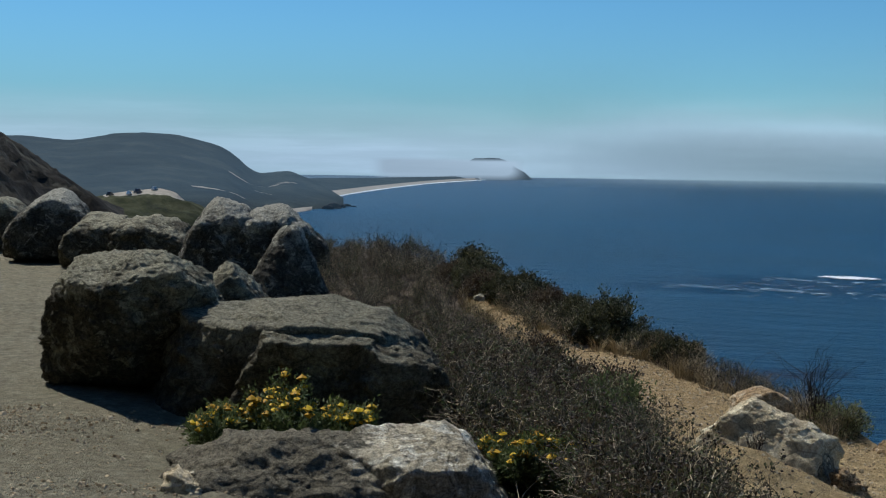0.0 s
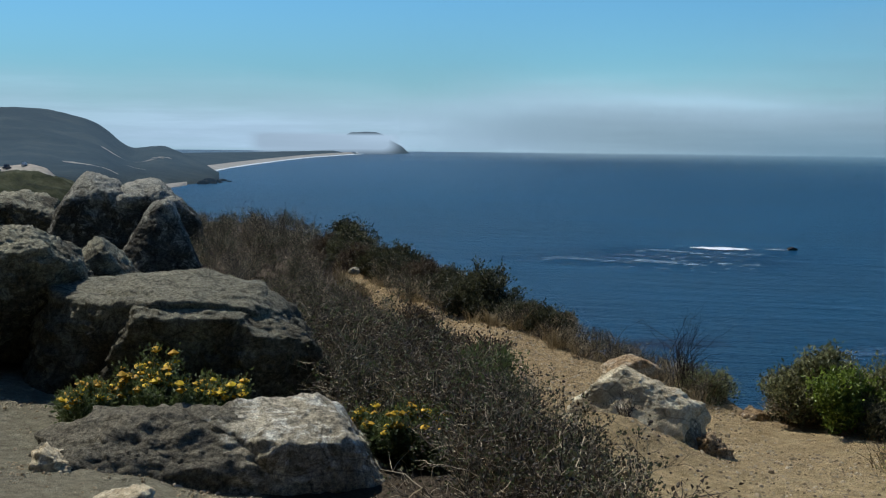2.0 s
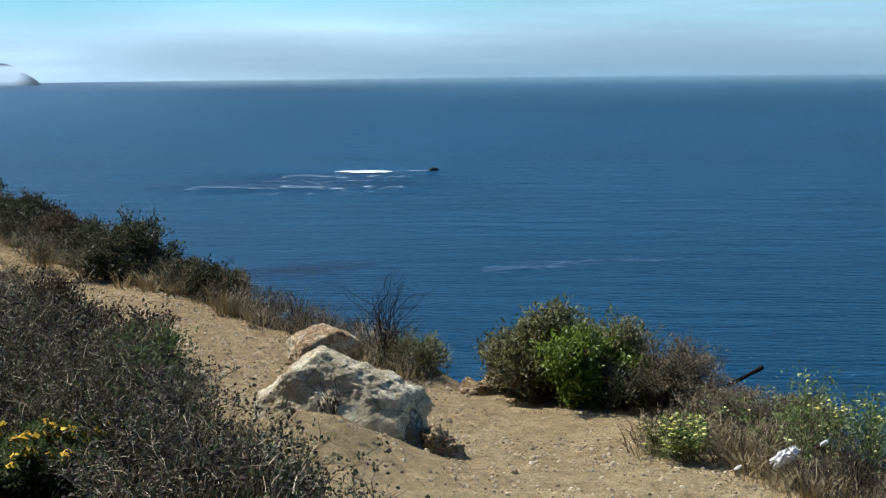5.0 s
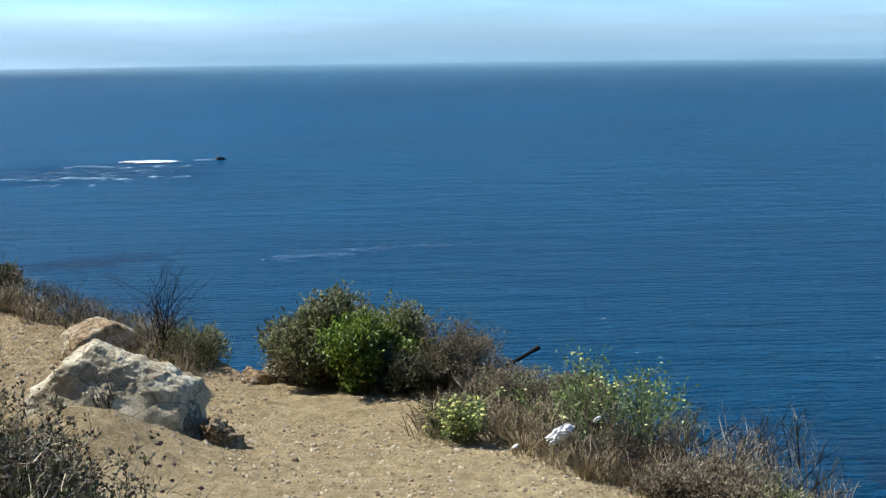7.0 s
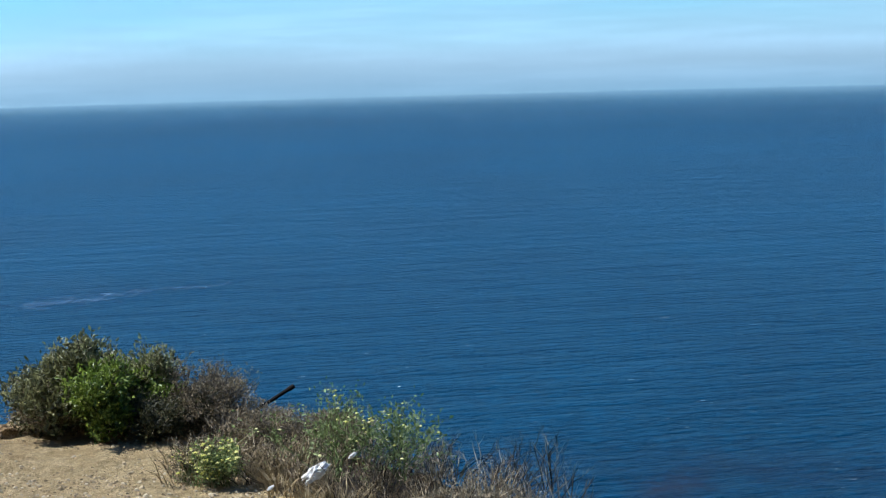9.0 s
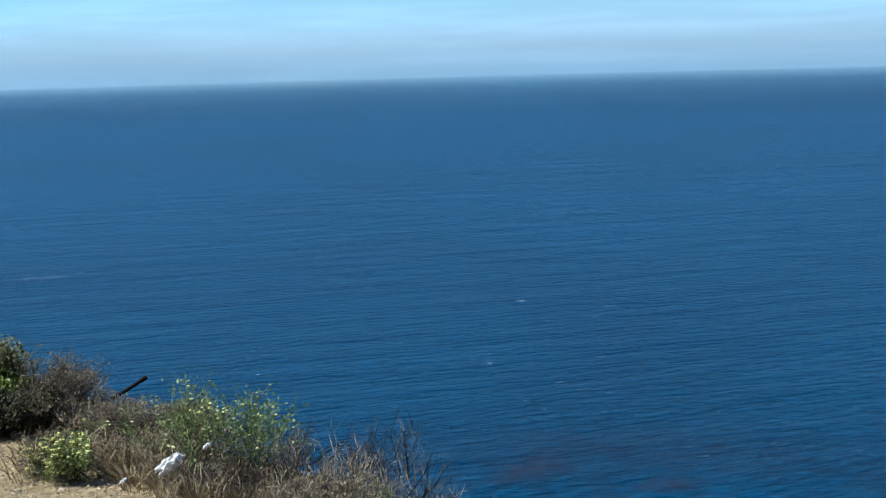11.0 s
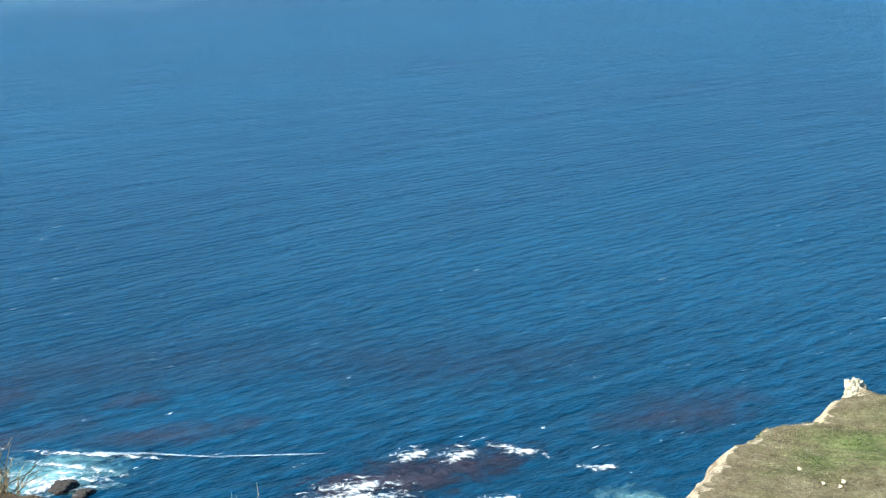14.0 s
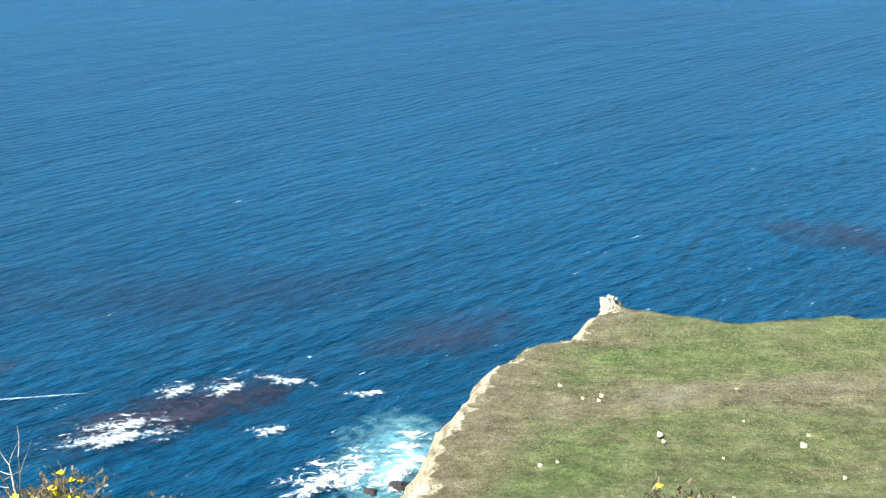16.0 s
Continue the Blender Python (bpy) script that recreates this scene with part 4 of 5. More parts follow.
for _ in range(900):
    a = rng.uniform(10.5, 21.5)
    r = float(np.interp(a, RIM_AZ, RIM_R)) - rng.uniform(-0.1, 0.75)
    x, y = r * math.sin(math.radians(a)), r * math.cos(math.radians(a))
    if len(spots) < 100 and not any((x - p) ** 2 + (y - q) ** 2 < 0.04 for p, q in spots):
        spots.append((x, y))
rng.shuffle(spots)
spread_copies([weed_clump(s) for s in (301, 302, 303, 304)], spots[:100] + [(3.93, 5.95), (3.70, 6.16), (4.0, 6.15), (3.95, 6.32), (4.1, 6.02), (3.66, 6.05), (3.82, 6.22), (4.62, 4.10), (4.55, 3.98), (4.50, 3.86), (4.66, 4.22)], rng, (0.7, 1.25))
spots = []
for _ in range(1200):
    x, y = rng.uniform(1.9, 3.2), rng.uniform(8.9, 13.2)
    r, a = math.hypot(x, y), math.degrees(math.atan2(x, y))
    if len(spots) < 60 and r < float(np.interp(a, RIM_AZ, RIM_R)) + 0.15 and float(in_litter(np.array(x), np.array(y))) > 0.5 and not any((x - p) ** 2 + (y - q) ** 2 < 0.035 for p, q in spots):
        spots.append((x, y))
spread_copies([dry_shrub(s) for s in (11, 12, 13)], spots[:46], rng, (0.17, 0.32))

# dry grass tufts on the bare ground by the path
tufts = []
for _ in range(2500):
    x, y = rng.uniform(1.1, 4.6), rng.uniform(4.5, 16)
    k = float(in_litter(np.array(x), np.array(y)))
    if 0.02 < k < 0.75 and math.hypot(x, y) < float(np.interp(math.degrees(math.atan2(x, y)), RIM_AZ, RIM_R)) - 0.1:
        tufts.append((x, y))
spread_copies([plant("grass_tuft", [("dry_grass", twigs("dry_grass", [[(Vector((math.cos(a) * r, math.sin(a) * r, 0)), 0.0022), (Vector((math.cos(a) * (r + h * 0.25), math.sin(a) * (r + h * 0.25), h * 0.7)), 0.0016), (Vector((math.cos(a) * (r + h * 0.6), math.sin(a) * (r + h * 0.6), h)), 0.0005)] for a, r, h in [(random.Random(s * 99 + i).uniform(0, 6.283), random.Random(s * 98 + i).uniform(0, 0.06), random.Random(s * 97 + i).uniform(0.04, 0.14)) for i in range(45)]], M_STRAW), "")], "small tuft of dry straw-coloured grass by the path", "grass tuft", "grass tufts by the path") for s in range(3)], tufts[:240], rng, (0.7, 1.3))


def build_gravel():
    """Loose stones on the path, too many to count."""
    g = np.random.default_rng(77)
    n = 90000
    x, y = g.uniform(-3.5, 4.8, n), g.uniform(2.6, 12, n)
    keep = (in_litter(x, y) < 0.35) & (np.hypot(x, y) < np.interp(np.degrees(np.arctan2(x, y)), RIM_AZ, RIM_R) - 0.1) & ((x > 1) | (y < 8)) & (fuzz(x * 1.1, y * 1.1, 61, 3) + 0.6 * g.random(n) > 0.10)
    x, y = x[keep][:24000], y[keep][:24000]
    n = len(x)
    s = (0.004 + 0.013 * g.random(n) ** 3 + 0.018 * g.random(n) * (g.random(n) < 0.012))[:, None]
    z = ground_z(x, y)[:, None]
    a = np.arange(6)[None] * 1.0472 + g.random((n, 6)) * 0.5
    b = np.arange(4)[None] * 1.571 + g.random((n, 4)) * 0.5
    k, h = s * g.uniform(0.7, 1.25, (n, 6)), s * g.uniform(0.3, 0.7, (n, 4))
    low = np.stack([x[:, None] + np.cos(a) * k, y[:, None] + np.sin(a) * k, z - 0.003 + 0 * a], -1)
    top = np.stack([x[:, None] + np.cos(b) * s * 0.55, y[:, None] + np.sin(b) * s * 0.55, z + h], -1)
    V = np.concatenate([low, top], 1).reshape(-1, 3).tolist()
    one = ((0, 1, 6), (1, 2, 7, 6), (2, 3, 7), (3, 4, 8, 7), (4, 5, 9, 8), (5, 0, 6, 9), (6, 7, 8, 9))
    F = [tuple(i * 10 + c for c in f) for i in range(n) for f in one]
    tagged(new("gravel", mesh_of("gravel", V, F, M_PEBBLE, False)), "loose pale pebbles scattered on the dirt", "gravel", kind="stuff")


M_PEBBLE = plant_material("pebble", (0.26, 0.20, 0.12), (0.46, 0.375, 0.24), (0.64, 0.55, 0.39), 0.95, 0.1)
build_gravel()


# ---- the lower terrace ----
M_SCRUB_GREEN = plant_material("green_scrub", (0.050, 0.056, 0.017), (0.076, 0.083, 0.026), (0.104, 0.112, 0.037), 0.8, 0.2)
M_SCRUB_YELLOW = plant_material("yellow_green_grass", (0.070, 0.083, 0.027), (0.095, 0.109, 0.038), (0.128, 0.140, 0.054), 0.8, 0.2)
M_SCRUB_GREY = plant_material("grey_scrub", (0.074, 0.068, 0.040), (0.108, 0.097, 0.057), (0.155, 0.138, 0.086), 0.85, 0.2)


def build_terrace():
    u, v = np.meshgrid(np.linspace(0, 1, 260), np.linspace(0, 1, 260), indexing="ij")
    x = 40 + u * 82
    y0 = -v * 75
    shore = np.interp(x, [40, 74, 80, 88, 96, 101, 103, 108, 113, 122], [19, 20.4, 21.0, 20.8, 19.6, 19.0, 15.5, 14.5, 13.3, 12])
    shore = shore + 1.1 * fuzz(x * 0.25, x * 0, 3, 5, 0.65) + 0.45 * fuzz(x * 1.3, y0 * 0.4, 13, 3) - 1.1
    y = shore + 9 - v * 75
    back = np.interp(y, [-70, -12, -8, -4, 3, 12, 14], [118, 112, 110.6, 110.6, 107.8, 111.6, 113.2]) + 0.6 * fuzz(y * 0.3, y * 0, 9, 3)
    out = np.maximum(np.clip(y - shore, 0, None), np.clip(x - back, 0, None) * 0.9)
    z = -33 + 0.5 * fuzz(x * 0.09, y * 0.09, 4, 4) + 0.14 * fuzz(x * 0.8, y * 0.8, 14, 4)
    z = z - np.where(out < 1.5, out * 1.35, 2.02 + (out - 1.5) * 4.6) + fuzz(x * 0.5, y * 0.5 + z * 0.1, 6, 4) * np.clip(out, 0, 3) * 0.9
    z = np.maximum(z, SEA - 2)
    cliff = np.clip((y - shore + 0.6 + 1.1 * fuzz(x * 0.9, y * 0.9, 12, 4)) / 0.7, 0, 1) + np.clip(out / 0.5, 0, 1)
    dry = np.clip(1 - (shore - y) / 7.5 + 0.3 * fuzz(x * 0.2, y * 0.2, 7, 3), 0, 1)
    dry = np.maximum(dry, 0.75 * np.exp(-((x - 92 + 0.3 * (y - 5)) / 4.0) ** 2) + 0.25 * fuzz(x * 0.25, y * 0.25, 17, 3)) - 0.35 * np.clip((88 - x) / 8, 0, 1) * np.clip((shore - y - 4) / 5, 0, 1)
    bare = np.exp(-((x - 93 + 0.35 * (y - 5)) / 3.0) ** 2) * (y < 9) * (0.5 + 0.5 * fuzz(x * 0.12, y * 0.3, 8, 3)) * 1.2
    g = np.random.default_rng(9)
    for label, m, rule, count in (("low green scrub covering the terrace", M_SCRUB_GREEN, 0, 9000), ("yellow-green grass clumps on the terrace", M_SCRUB_YELLOW, 1, 9000), ("grey-brown dry scrub on the terrace", M_SCRUB_GREY, 2, 9000)):
        px, py = g.uniform(66, 113, 60000), g.uniform(-14, 22, 60000)
        edge_y = np.interp(px, [40, 74, 80, 88, 96, 101, 103, 108, 113, 122], [19, 20.4, 21.0, 20.8, 19.6, 19.0, 15.5, 14.5, 13.3, 12])
        edge_x = np.interp(py, [-70, -12, -8, -4, 3, 12, 14], [118, 112, 110.6, 110.6, 107.8, 111.6, 113.2])
        inside = np.minimum(edge_y - py - 1.2, edge_x - px - 0.8)
        v1 = fuzz(px * 0.13, py * 0.13, 51, 3)
        grey = np.clip(1 - (edge_y - py) / 11, 0, 1) + 0.9 * np.exp(-((px - 92 + 0.3 * (py - 5)) / 3.5) ** 2) + 0.8 * v1 + 0.35 * g.normal(size=len(px)) - 0.5 * np.clip((88 - px) / 8, 0, 1)
        yellow = np.clip((px - 93) / 8, 0, 1) + 0.7 * fuzz(px * 0.2, py * 0.2, 57, 3) + 0.3 * g.normal(size=len(px))
        ok = (inside > 0) & ((grey > 0.45) if rule == 2 else (grey < 0.75) & (yellow > 0.4) if rule == 1 else (grey < 0.6) & (yellow < 0.75))
        px, py = px[ok][:count], py[ok][:count]
        n = len(px)
        pz = -33 + 0.5 * fuzz(px * 0.09, py * 0.09, 4, 4) + 0.14 * fuzz(px * 0.8, py * 0.8, 14, 4)
        s = 0.04 + 0.09 * g.random(n)[:, None] ** 2
        a = np.arange(7)[None] * 0.8976 + g.random((n, 7)) * 0.5
        b = np.arange(4)[None] * 1.571 + g.random((n, 4)) * 0.9
        ra, rb = s * g.uniform(0.7, 1.4, (n, 7)), s * g.uniform(0.25, 0.75, (n, 4))
        low = np.stack([px[:, None] + np.cos(a) * ra, py[:, None] + np.sin(a) * ra, pz[:, None] - 0.05 + 0 * a], -1)
        top = np.stack([px[:, None] + np.cos(b) * rb, py[:, None] + np.sin(b) * rb, pz[:, None] + s * g.uniform(0.1, 0.42, (n, 4))], -1)
        one = ((0, 1, 7), (1, 2, 8), (1, 8, 7), (2, 3, 8), (3, 4, 9), (3, 9, 8), (4, 5, 9), (5, 6, 10), (5, 10, 9), (6, 0, 7), (6, 7, 10), (7, 8, 9), (7, 9, 10))
        F = [tuple(i * 11 + c for c in f) for i in range(n) for f in one]
        tagged(new("scrub", mesh_of("scrub", np.concatenate([low, top], 1).reshape(-1, 3).tolist(), F, m, False)), label, "scrub", kind="stuff")
    me = sheet("lower_terrace", np.stack([x, y, z], -1), M_TERRACE, True, (("cliff", cliff), ("dry", dry), ("bare", bare)))
    tagged(new("lower_terrace", me), "grassy sea terrace with a pale eroded cliff edge", "terrace", kind="structure")


build_terrace()


# ---- the coast beyond ----
def polar_land(name, label, category, az0, az1, rs, shore, crest, material, seed, lump, n=160):
    """A stretch of land in compass turn and distance. rs: (shore, crest, back) distances; crest: height of the skyline along the turn."""
    az = np.linspace(az0, az1, n)
    s = np.linspace(0, 1, 110)
    r = np.where(s[None] < 0.6, rs[0](az)[:, None] + (rs[1](az) - rs[0](az))[:, None] * (s[None] / 0.6), rs[1](az)[:, None] + (rs[2](az) - rs[1](az))[:, None] * ((s[None] - 0.6) / 0.4))
    rise = np.where(s < 0.6, (s / 0.6) ** 0.8, 1 - ((s - 0.6) / 0.4) ** 2 * 0.6)
    x, y = r * np.sin(np.radians(az))[:, None], r * np.cos(np.radians(az))[:, None]
    base = shore(az)[:, None]
    top = np.convolve(np.pad(crest(az), 6, mode="edge"), np.hanning(15)[1:-1] / np.hanning(15).sum(), "valid")
    z = base + (top[:, None] - base) * rise[None]
    k = 4.0 / max(1.0, float(np.mean(rs[1](az))))
    gully = np.abs(fuzz(x * k * 3, y * k * 3, seed, 5)) - 0.25
    z = z + lump * 0.16 * fuzz(x * k * 17, y * k * 17, seed + 40, 4) * (1 - (s[None] > 0.97))
    z = z + lump * gully * (np.sin(np.minimum(s / 0.6, 1) * math.pi) * 0.9 + 0.10)[None]
    return tagged(new(name, sheet(name, np.stack([x, y, z], -1), material)), label, category, kind="structure")


def along(*pairs):
    a, b = zip(*pairs)
    return lambda az: np.interp(az, a, b)


flat = lambda v: (lambda az: np.full_like(az, float(v)))
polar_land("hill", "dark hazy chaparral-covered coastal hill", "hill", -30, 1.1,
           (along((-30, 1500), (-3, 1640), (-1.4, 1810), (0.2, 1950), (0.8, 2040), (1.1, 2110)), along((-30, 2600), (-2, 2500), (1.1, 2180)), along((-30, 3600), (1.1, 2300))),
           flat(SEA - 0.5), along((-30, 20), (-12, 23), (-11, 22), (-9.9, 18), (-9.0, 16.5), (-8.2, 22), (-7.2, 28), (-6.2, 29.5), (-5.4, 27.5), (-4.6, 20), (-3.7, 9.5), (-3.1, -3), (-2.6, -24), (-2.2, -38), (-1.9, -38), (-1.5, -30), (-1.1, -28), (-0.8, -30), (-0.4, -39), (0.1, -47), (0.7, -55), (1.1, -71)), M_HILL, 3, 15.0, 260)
polar_land("coastal_plain", "low dark coastal plain behind a beach", "land", -1.5, 7.4,
           (along((-1.5, 2450), (0.7, 2540), (3.0, 3200), (6.2, 4260), (7.4, 4400)), along((-1.5, 2900), (3.0, 3700), (6.2, 4400), (7.4, 4500)), along((-1.5, 3600), (7.4, 4700))),
           flat(SEA - 0.3), along((-1.5, -56), (2, -62), (7.4, -66)), M_HILL, 8, 5.0)
polar_land("beach", "long curved pale sand beach", "beach", -2.4, 6.4,
           (along((-2.4, 2330), (0.3, 2400), (0.9, 2520), (1.8, 2800), (3.0, 3160), (4.6, 3700), (6.4, 4240)), along((-2.4, 2470), (0.3, 2600), (0.9, 2700), (1.8, 2940), (3.0, 3270), (4.6, 3780), (6.4, 4280)), along((-2.4, 2490), (0.3, 2620), (3.0, 3290), (6.4, 4300))),
           flat(SEA - 0.1), flat(SEA + 5.5), M_SAND, 5, 0.3)
polar_land("surf_line", "white line of surf along a far beach", "surf", 0.2, 6.6,
           (along((0.2, 2370), (0.9, 2480), (1.8, 2755), (3.0, 3110), (4.6, 3650), (6.6, 4200)), along((0.2, 2395), (0.9, 2505), (1.8, 2785), (3.0, 3145), (4.6, 3690), (6.6, 4235)), along((0.2, 2410), (0.9, 2530), (1.8, 2810), (3.0, 3170), (4.6, 3720), (6.6, 4250))),
           flat(SEA + 0.2), flat(SEA + 1.0), M_FOAM, 5, 0.3)
polar_land("cove_beach", "small pale sand cove beach", "beach", -3.2, -0.1,
           (along((-3.2, 1500), (-1.4, 1740), (-0.1, 1900)), along((-3.2, 1580), (-1.4, 1790), (-0.1, 1920)), along((-3.2, 1600), (-1.4, 1810), (-0.1, 1930))),
           flat(SEA - 0.1), flat(SEA + 4.0), M_SAND, 6, 0.3)
for i, (a, r, w) in enumerate(((0.75, 1990, 20), (1.0, 2020, 14), (1.25, 2050, 12), (0.9, 1960, 9), (1.5, 2030, 8), (1.15, 1985, 7), (0.5, 1950, 16))):
    rock("point_rock", r * math.sin(radians(a)), r * math.cos(radians(a)), SEA - 2, (w, w, w * 0.55), tops((0.4, 0, 0.9, 0.7), (-0.5, 0.2, 0.8, 0.7)), 90 + i, M_SEA_ROCK, "dark rock off a far point", detail=3, rough=0.12, category="sea rock", group="rocks off the far point")
polar_land("headland", "steep dark rock headland rising out of fog", "headland", 4.6, 8.35,
           (along((4.6, 4380), (6.6, 4300), (8.35, 4330)), along((4.6, 4480), (8.35, 4400)), along((4.6, 4600), (8.35, 4480))),
           flat(SEA - 0.5), along((4.6, -71), (5.2, -66), (5.6, -48), (5.9, -24), (6.1, -13), (6.4, -13), (6.7, -11), (7.1, -12), (7.35, -18), (7.7, -38), (8.1, -54), (8.35, -72)), M_HILL, 12, 6.0)
# the high run behind the eye is unseen, added to block sky light
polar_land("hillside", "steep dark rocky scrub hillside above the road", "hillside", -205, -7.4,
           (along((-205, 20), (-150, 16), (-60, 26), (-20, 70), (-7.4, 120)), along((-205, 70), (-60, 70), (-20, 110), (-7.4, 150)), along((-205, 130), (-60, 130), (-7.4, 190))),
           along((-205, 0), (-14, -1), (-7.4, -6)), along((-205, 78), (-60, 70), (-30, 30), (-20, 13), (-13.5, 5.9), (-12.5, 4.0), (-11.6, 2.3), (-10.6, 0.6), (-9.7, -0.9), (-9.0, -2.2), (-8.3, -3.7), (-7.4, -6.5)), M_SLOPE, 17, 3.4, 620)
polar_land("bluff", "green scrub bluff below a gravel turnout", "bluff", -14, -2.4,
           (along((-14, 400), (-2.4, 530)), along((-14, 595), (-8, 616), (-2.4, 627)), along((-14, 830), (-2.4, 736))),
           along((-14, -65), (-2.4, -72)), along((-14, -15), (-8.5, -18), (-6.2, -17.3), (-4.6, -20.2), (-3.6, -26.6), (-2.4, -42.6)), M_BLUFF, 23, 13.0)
polar_land("gravel_turnout", "pale gravel car turnout on a bluff", "turnout", -8.6, -4.7,
           (flat(618), flat(688), flat(752)), flat(-28), along((-8.6, -23.4), (-7.9, -18.9), (-7.0, -17.5), (-5.9, -16.0), (-5.3, -18.0), (-4.7, -25)), M_GRAVEL, 2, 0.3)


def drape(name, label, category, over, x, y, length, width, turn, lift, material, seed):
    """A ragged patch of bare soil lying on a hill."""
    from mathutils.bvhtree import BVHTree
    me = bpy.data.objects[over].data
    tree = BVHTree.FromPolygons([v.co for v in me.vertices], [p.vertices for p in me.polygons])
    t = radians(turn)
    P = np.zeros((22, 8, 3))
    for i in range(22):
        for j in range(8):
            u, v = i / 21 * 2 - 1, j / 7 * 2 - 1
            w = math.sqrt(max(0, 1 - u * u)) * (0.75 + 0.4 * float(fuzz(u * 4, v, seed, 3)))
            px, py = u * length / 2, v * w * width / 2 + 0.35 * width * float(fuzz(u * 2.2, 0.5, seed + 3, 2))
            gx, gy = x + px * math.cos(t) - py * math.sin(t), y + px * math.sin(t) + py * math.cos(t)
            hit = tree.ray_cast(Vector((gx, gy, 500)), Vector((0, 0, -1)))[0]
            P[i, j] = (gx, gy, (hit.z if hit else SEA) + lift)
    tagged(new(name, sheet(name, P, material)), label, category)


for i, (x, y, l, w, t) in enumerate(((-104, 2098, 34, 26, 0), (-129, 1845, 46, 16, -12), (-96, 1850, 22, 10, 20), (-59, 2129, 50, 14, 25), (-40, 2160, 34, 12, -20), (-70, 2020, 26, 8, 0))):
    drape("bare_scar", "pale scar of bare soil on the far hill", "bare soil", "hill", x, y, l, w, t, 1.2, M_SAND, i)

# clifftop land behind, and the slope between the lot and the bluff
ex = np.linspace(-120, 6, 60)
ey = np.linspace(-160, -6, 60)
GX, GY = np.meshgrid(ex, ey, indexing="ij")
GZ = -0.35 - np.clip(np.hypot(GX, GY) - 40, 0, None) * 0.012 - np.clip(GX + 0.12 * np.minimum(GY, 0) - 1, 0, None) * 3.0
tagged(new("back_land", sheet("back_land", np.stack([GX, GY, GZ], -1), M_GROUND, True, (("litter", 0.2 + 0 * GX), ("lot", 1 + 0 * GX), ("ochre", 0 * GX)))), "flat dusty roadside land", "ground", kind="structure")


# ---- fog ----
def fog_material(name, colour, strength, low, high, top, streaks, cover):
    """Thin mist as a self-lit sheet, its scattered light painted as emission: clear above, thicker below, torn by
    noise. Heights in the sheet's own metres.
    """
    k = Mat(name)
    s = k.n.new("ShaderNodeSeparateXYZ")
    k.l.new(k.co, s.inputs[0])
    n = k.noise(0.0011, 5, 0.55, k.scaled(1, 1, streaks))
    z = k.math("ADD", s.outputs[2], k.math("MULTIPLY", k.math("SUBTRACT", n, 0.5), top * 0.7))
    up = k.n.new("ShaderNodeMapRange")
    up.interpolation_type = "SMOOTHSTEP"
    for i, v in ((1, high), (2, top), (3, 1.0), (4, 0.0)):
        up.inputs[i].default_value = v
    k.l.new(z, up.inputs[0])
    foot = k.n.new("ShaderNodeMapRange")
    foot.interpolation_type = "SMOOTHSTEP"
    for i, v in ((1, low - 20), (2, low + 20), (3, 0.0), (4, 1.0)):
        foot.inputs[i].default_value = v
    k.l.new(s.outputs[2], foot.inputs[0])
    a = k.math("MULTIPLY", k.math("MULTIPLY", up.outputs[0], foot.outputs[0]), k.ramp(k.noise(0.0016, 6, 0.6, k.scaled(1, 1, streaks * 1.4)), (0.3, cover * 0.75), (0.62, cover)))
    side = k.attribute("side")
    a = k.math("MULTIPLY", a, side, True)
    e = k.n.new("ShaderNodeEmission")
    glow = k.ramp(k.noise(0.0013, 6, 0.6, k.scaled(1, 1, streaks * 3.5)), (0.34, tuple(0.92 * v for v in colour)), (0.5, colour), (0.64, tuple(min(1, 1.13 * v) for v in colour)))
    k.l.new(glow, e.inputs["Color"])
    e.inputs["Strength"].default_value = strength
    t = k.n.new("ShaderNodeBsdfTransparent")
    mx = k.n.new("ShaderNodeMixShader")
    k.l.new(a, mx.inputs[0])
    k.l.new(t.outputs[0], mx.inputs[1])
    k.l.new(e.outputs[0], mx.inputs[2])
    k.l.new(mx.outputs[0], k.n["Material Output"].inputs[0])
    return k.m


def fog_sheet(name, label, r, az0, az1, z0, z1, material, fade=0.12):
    az = np.linspace(az0, az1, 120)
    z = np.linspace(z0, z1, 12)
    x, y = r * np.sin(np.radians(az))[:, None] + 0 * z[None], r * np.cos(np.radians(az))[:, None] + 0 * z[None]
    u = np.linspace(0, 1, 120)[:, None] + 0 * z[None]
    side = np.clip(np.minimum(u, 1 - u) / fade, 0, 1) if fade else np.ones_like(u)
    side = side * side * (3 - 2 * side)
    ob = new(name, sheet(name, np.stack([x, y, z[None] + 0 * x], -1), material, True, (("side", side),)))
    return tagged(ob, label, "fog", kind="structure")


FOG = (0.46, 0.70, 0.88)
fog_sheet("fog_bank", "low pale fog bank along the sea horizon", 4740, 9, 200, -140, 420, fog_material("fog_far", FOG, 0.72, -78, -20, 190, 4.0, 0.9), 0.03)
# emission set stronger on the sun's side, imitating forward-scattered light
fog_sheet("fog_bank", "low fog bank behind the headland, painted brighter towards the sun", 4735, -40, 32, -140, 560, fog_material("fog_sunward", (0.52, 0.70, 0.88), 1.06, -78, -20, 220, 4.0, 0.92), 0.14)
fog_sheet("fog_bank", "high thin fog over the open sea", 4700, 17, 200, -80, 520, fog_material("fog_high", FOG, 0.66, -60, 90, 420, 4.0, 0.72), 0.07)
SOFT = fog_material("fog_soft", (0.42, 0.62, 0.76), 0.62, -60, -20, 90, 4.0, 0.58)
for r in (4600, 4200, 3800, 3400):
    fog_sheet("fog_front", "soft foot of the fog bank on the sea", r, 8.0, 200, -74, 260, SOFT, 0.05)
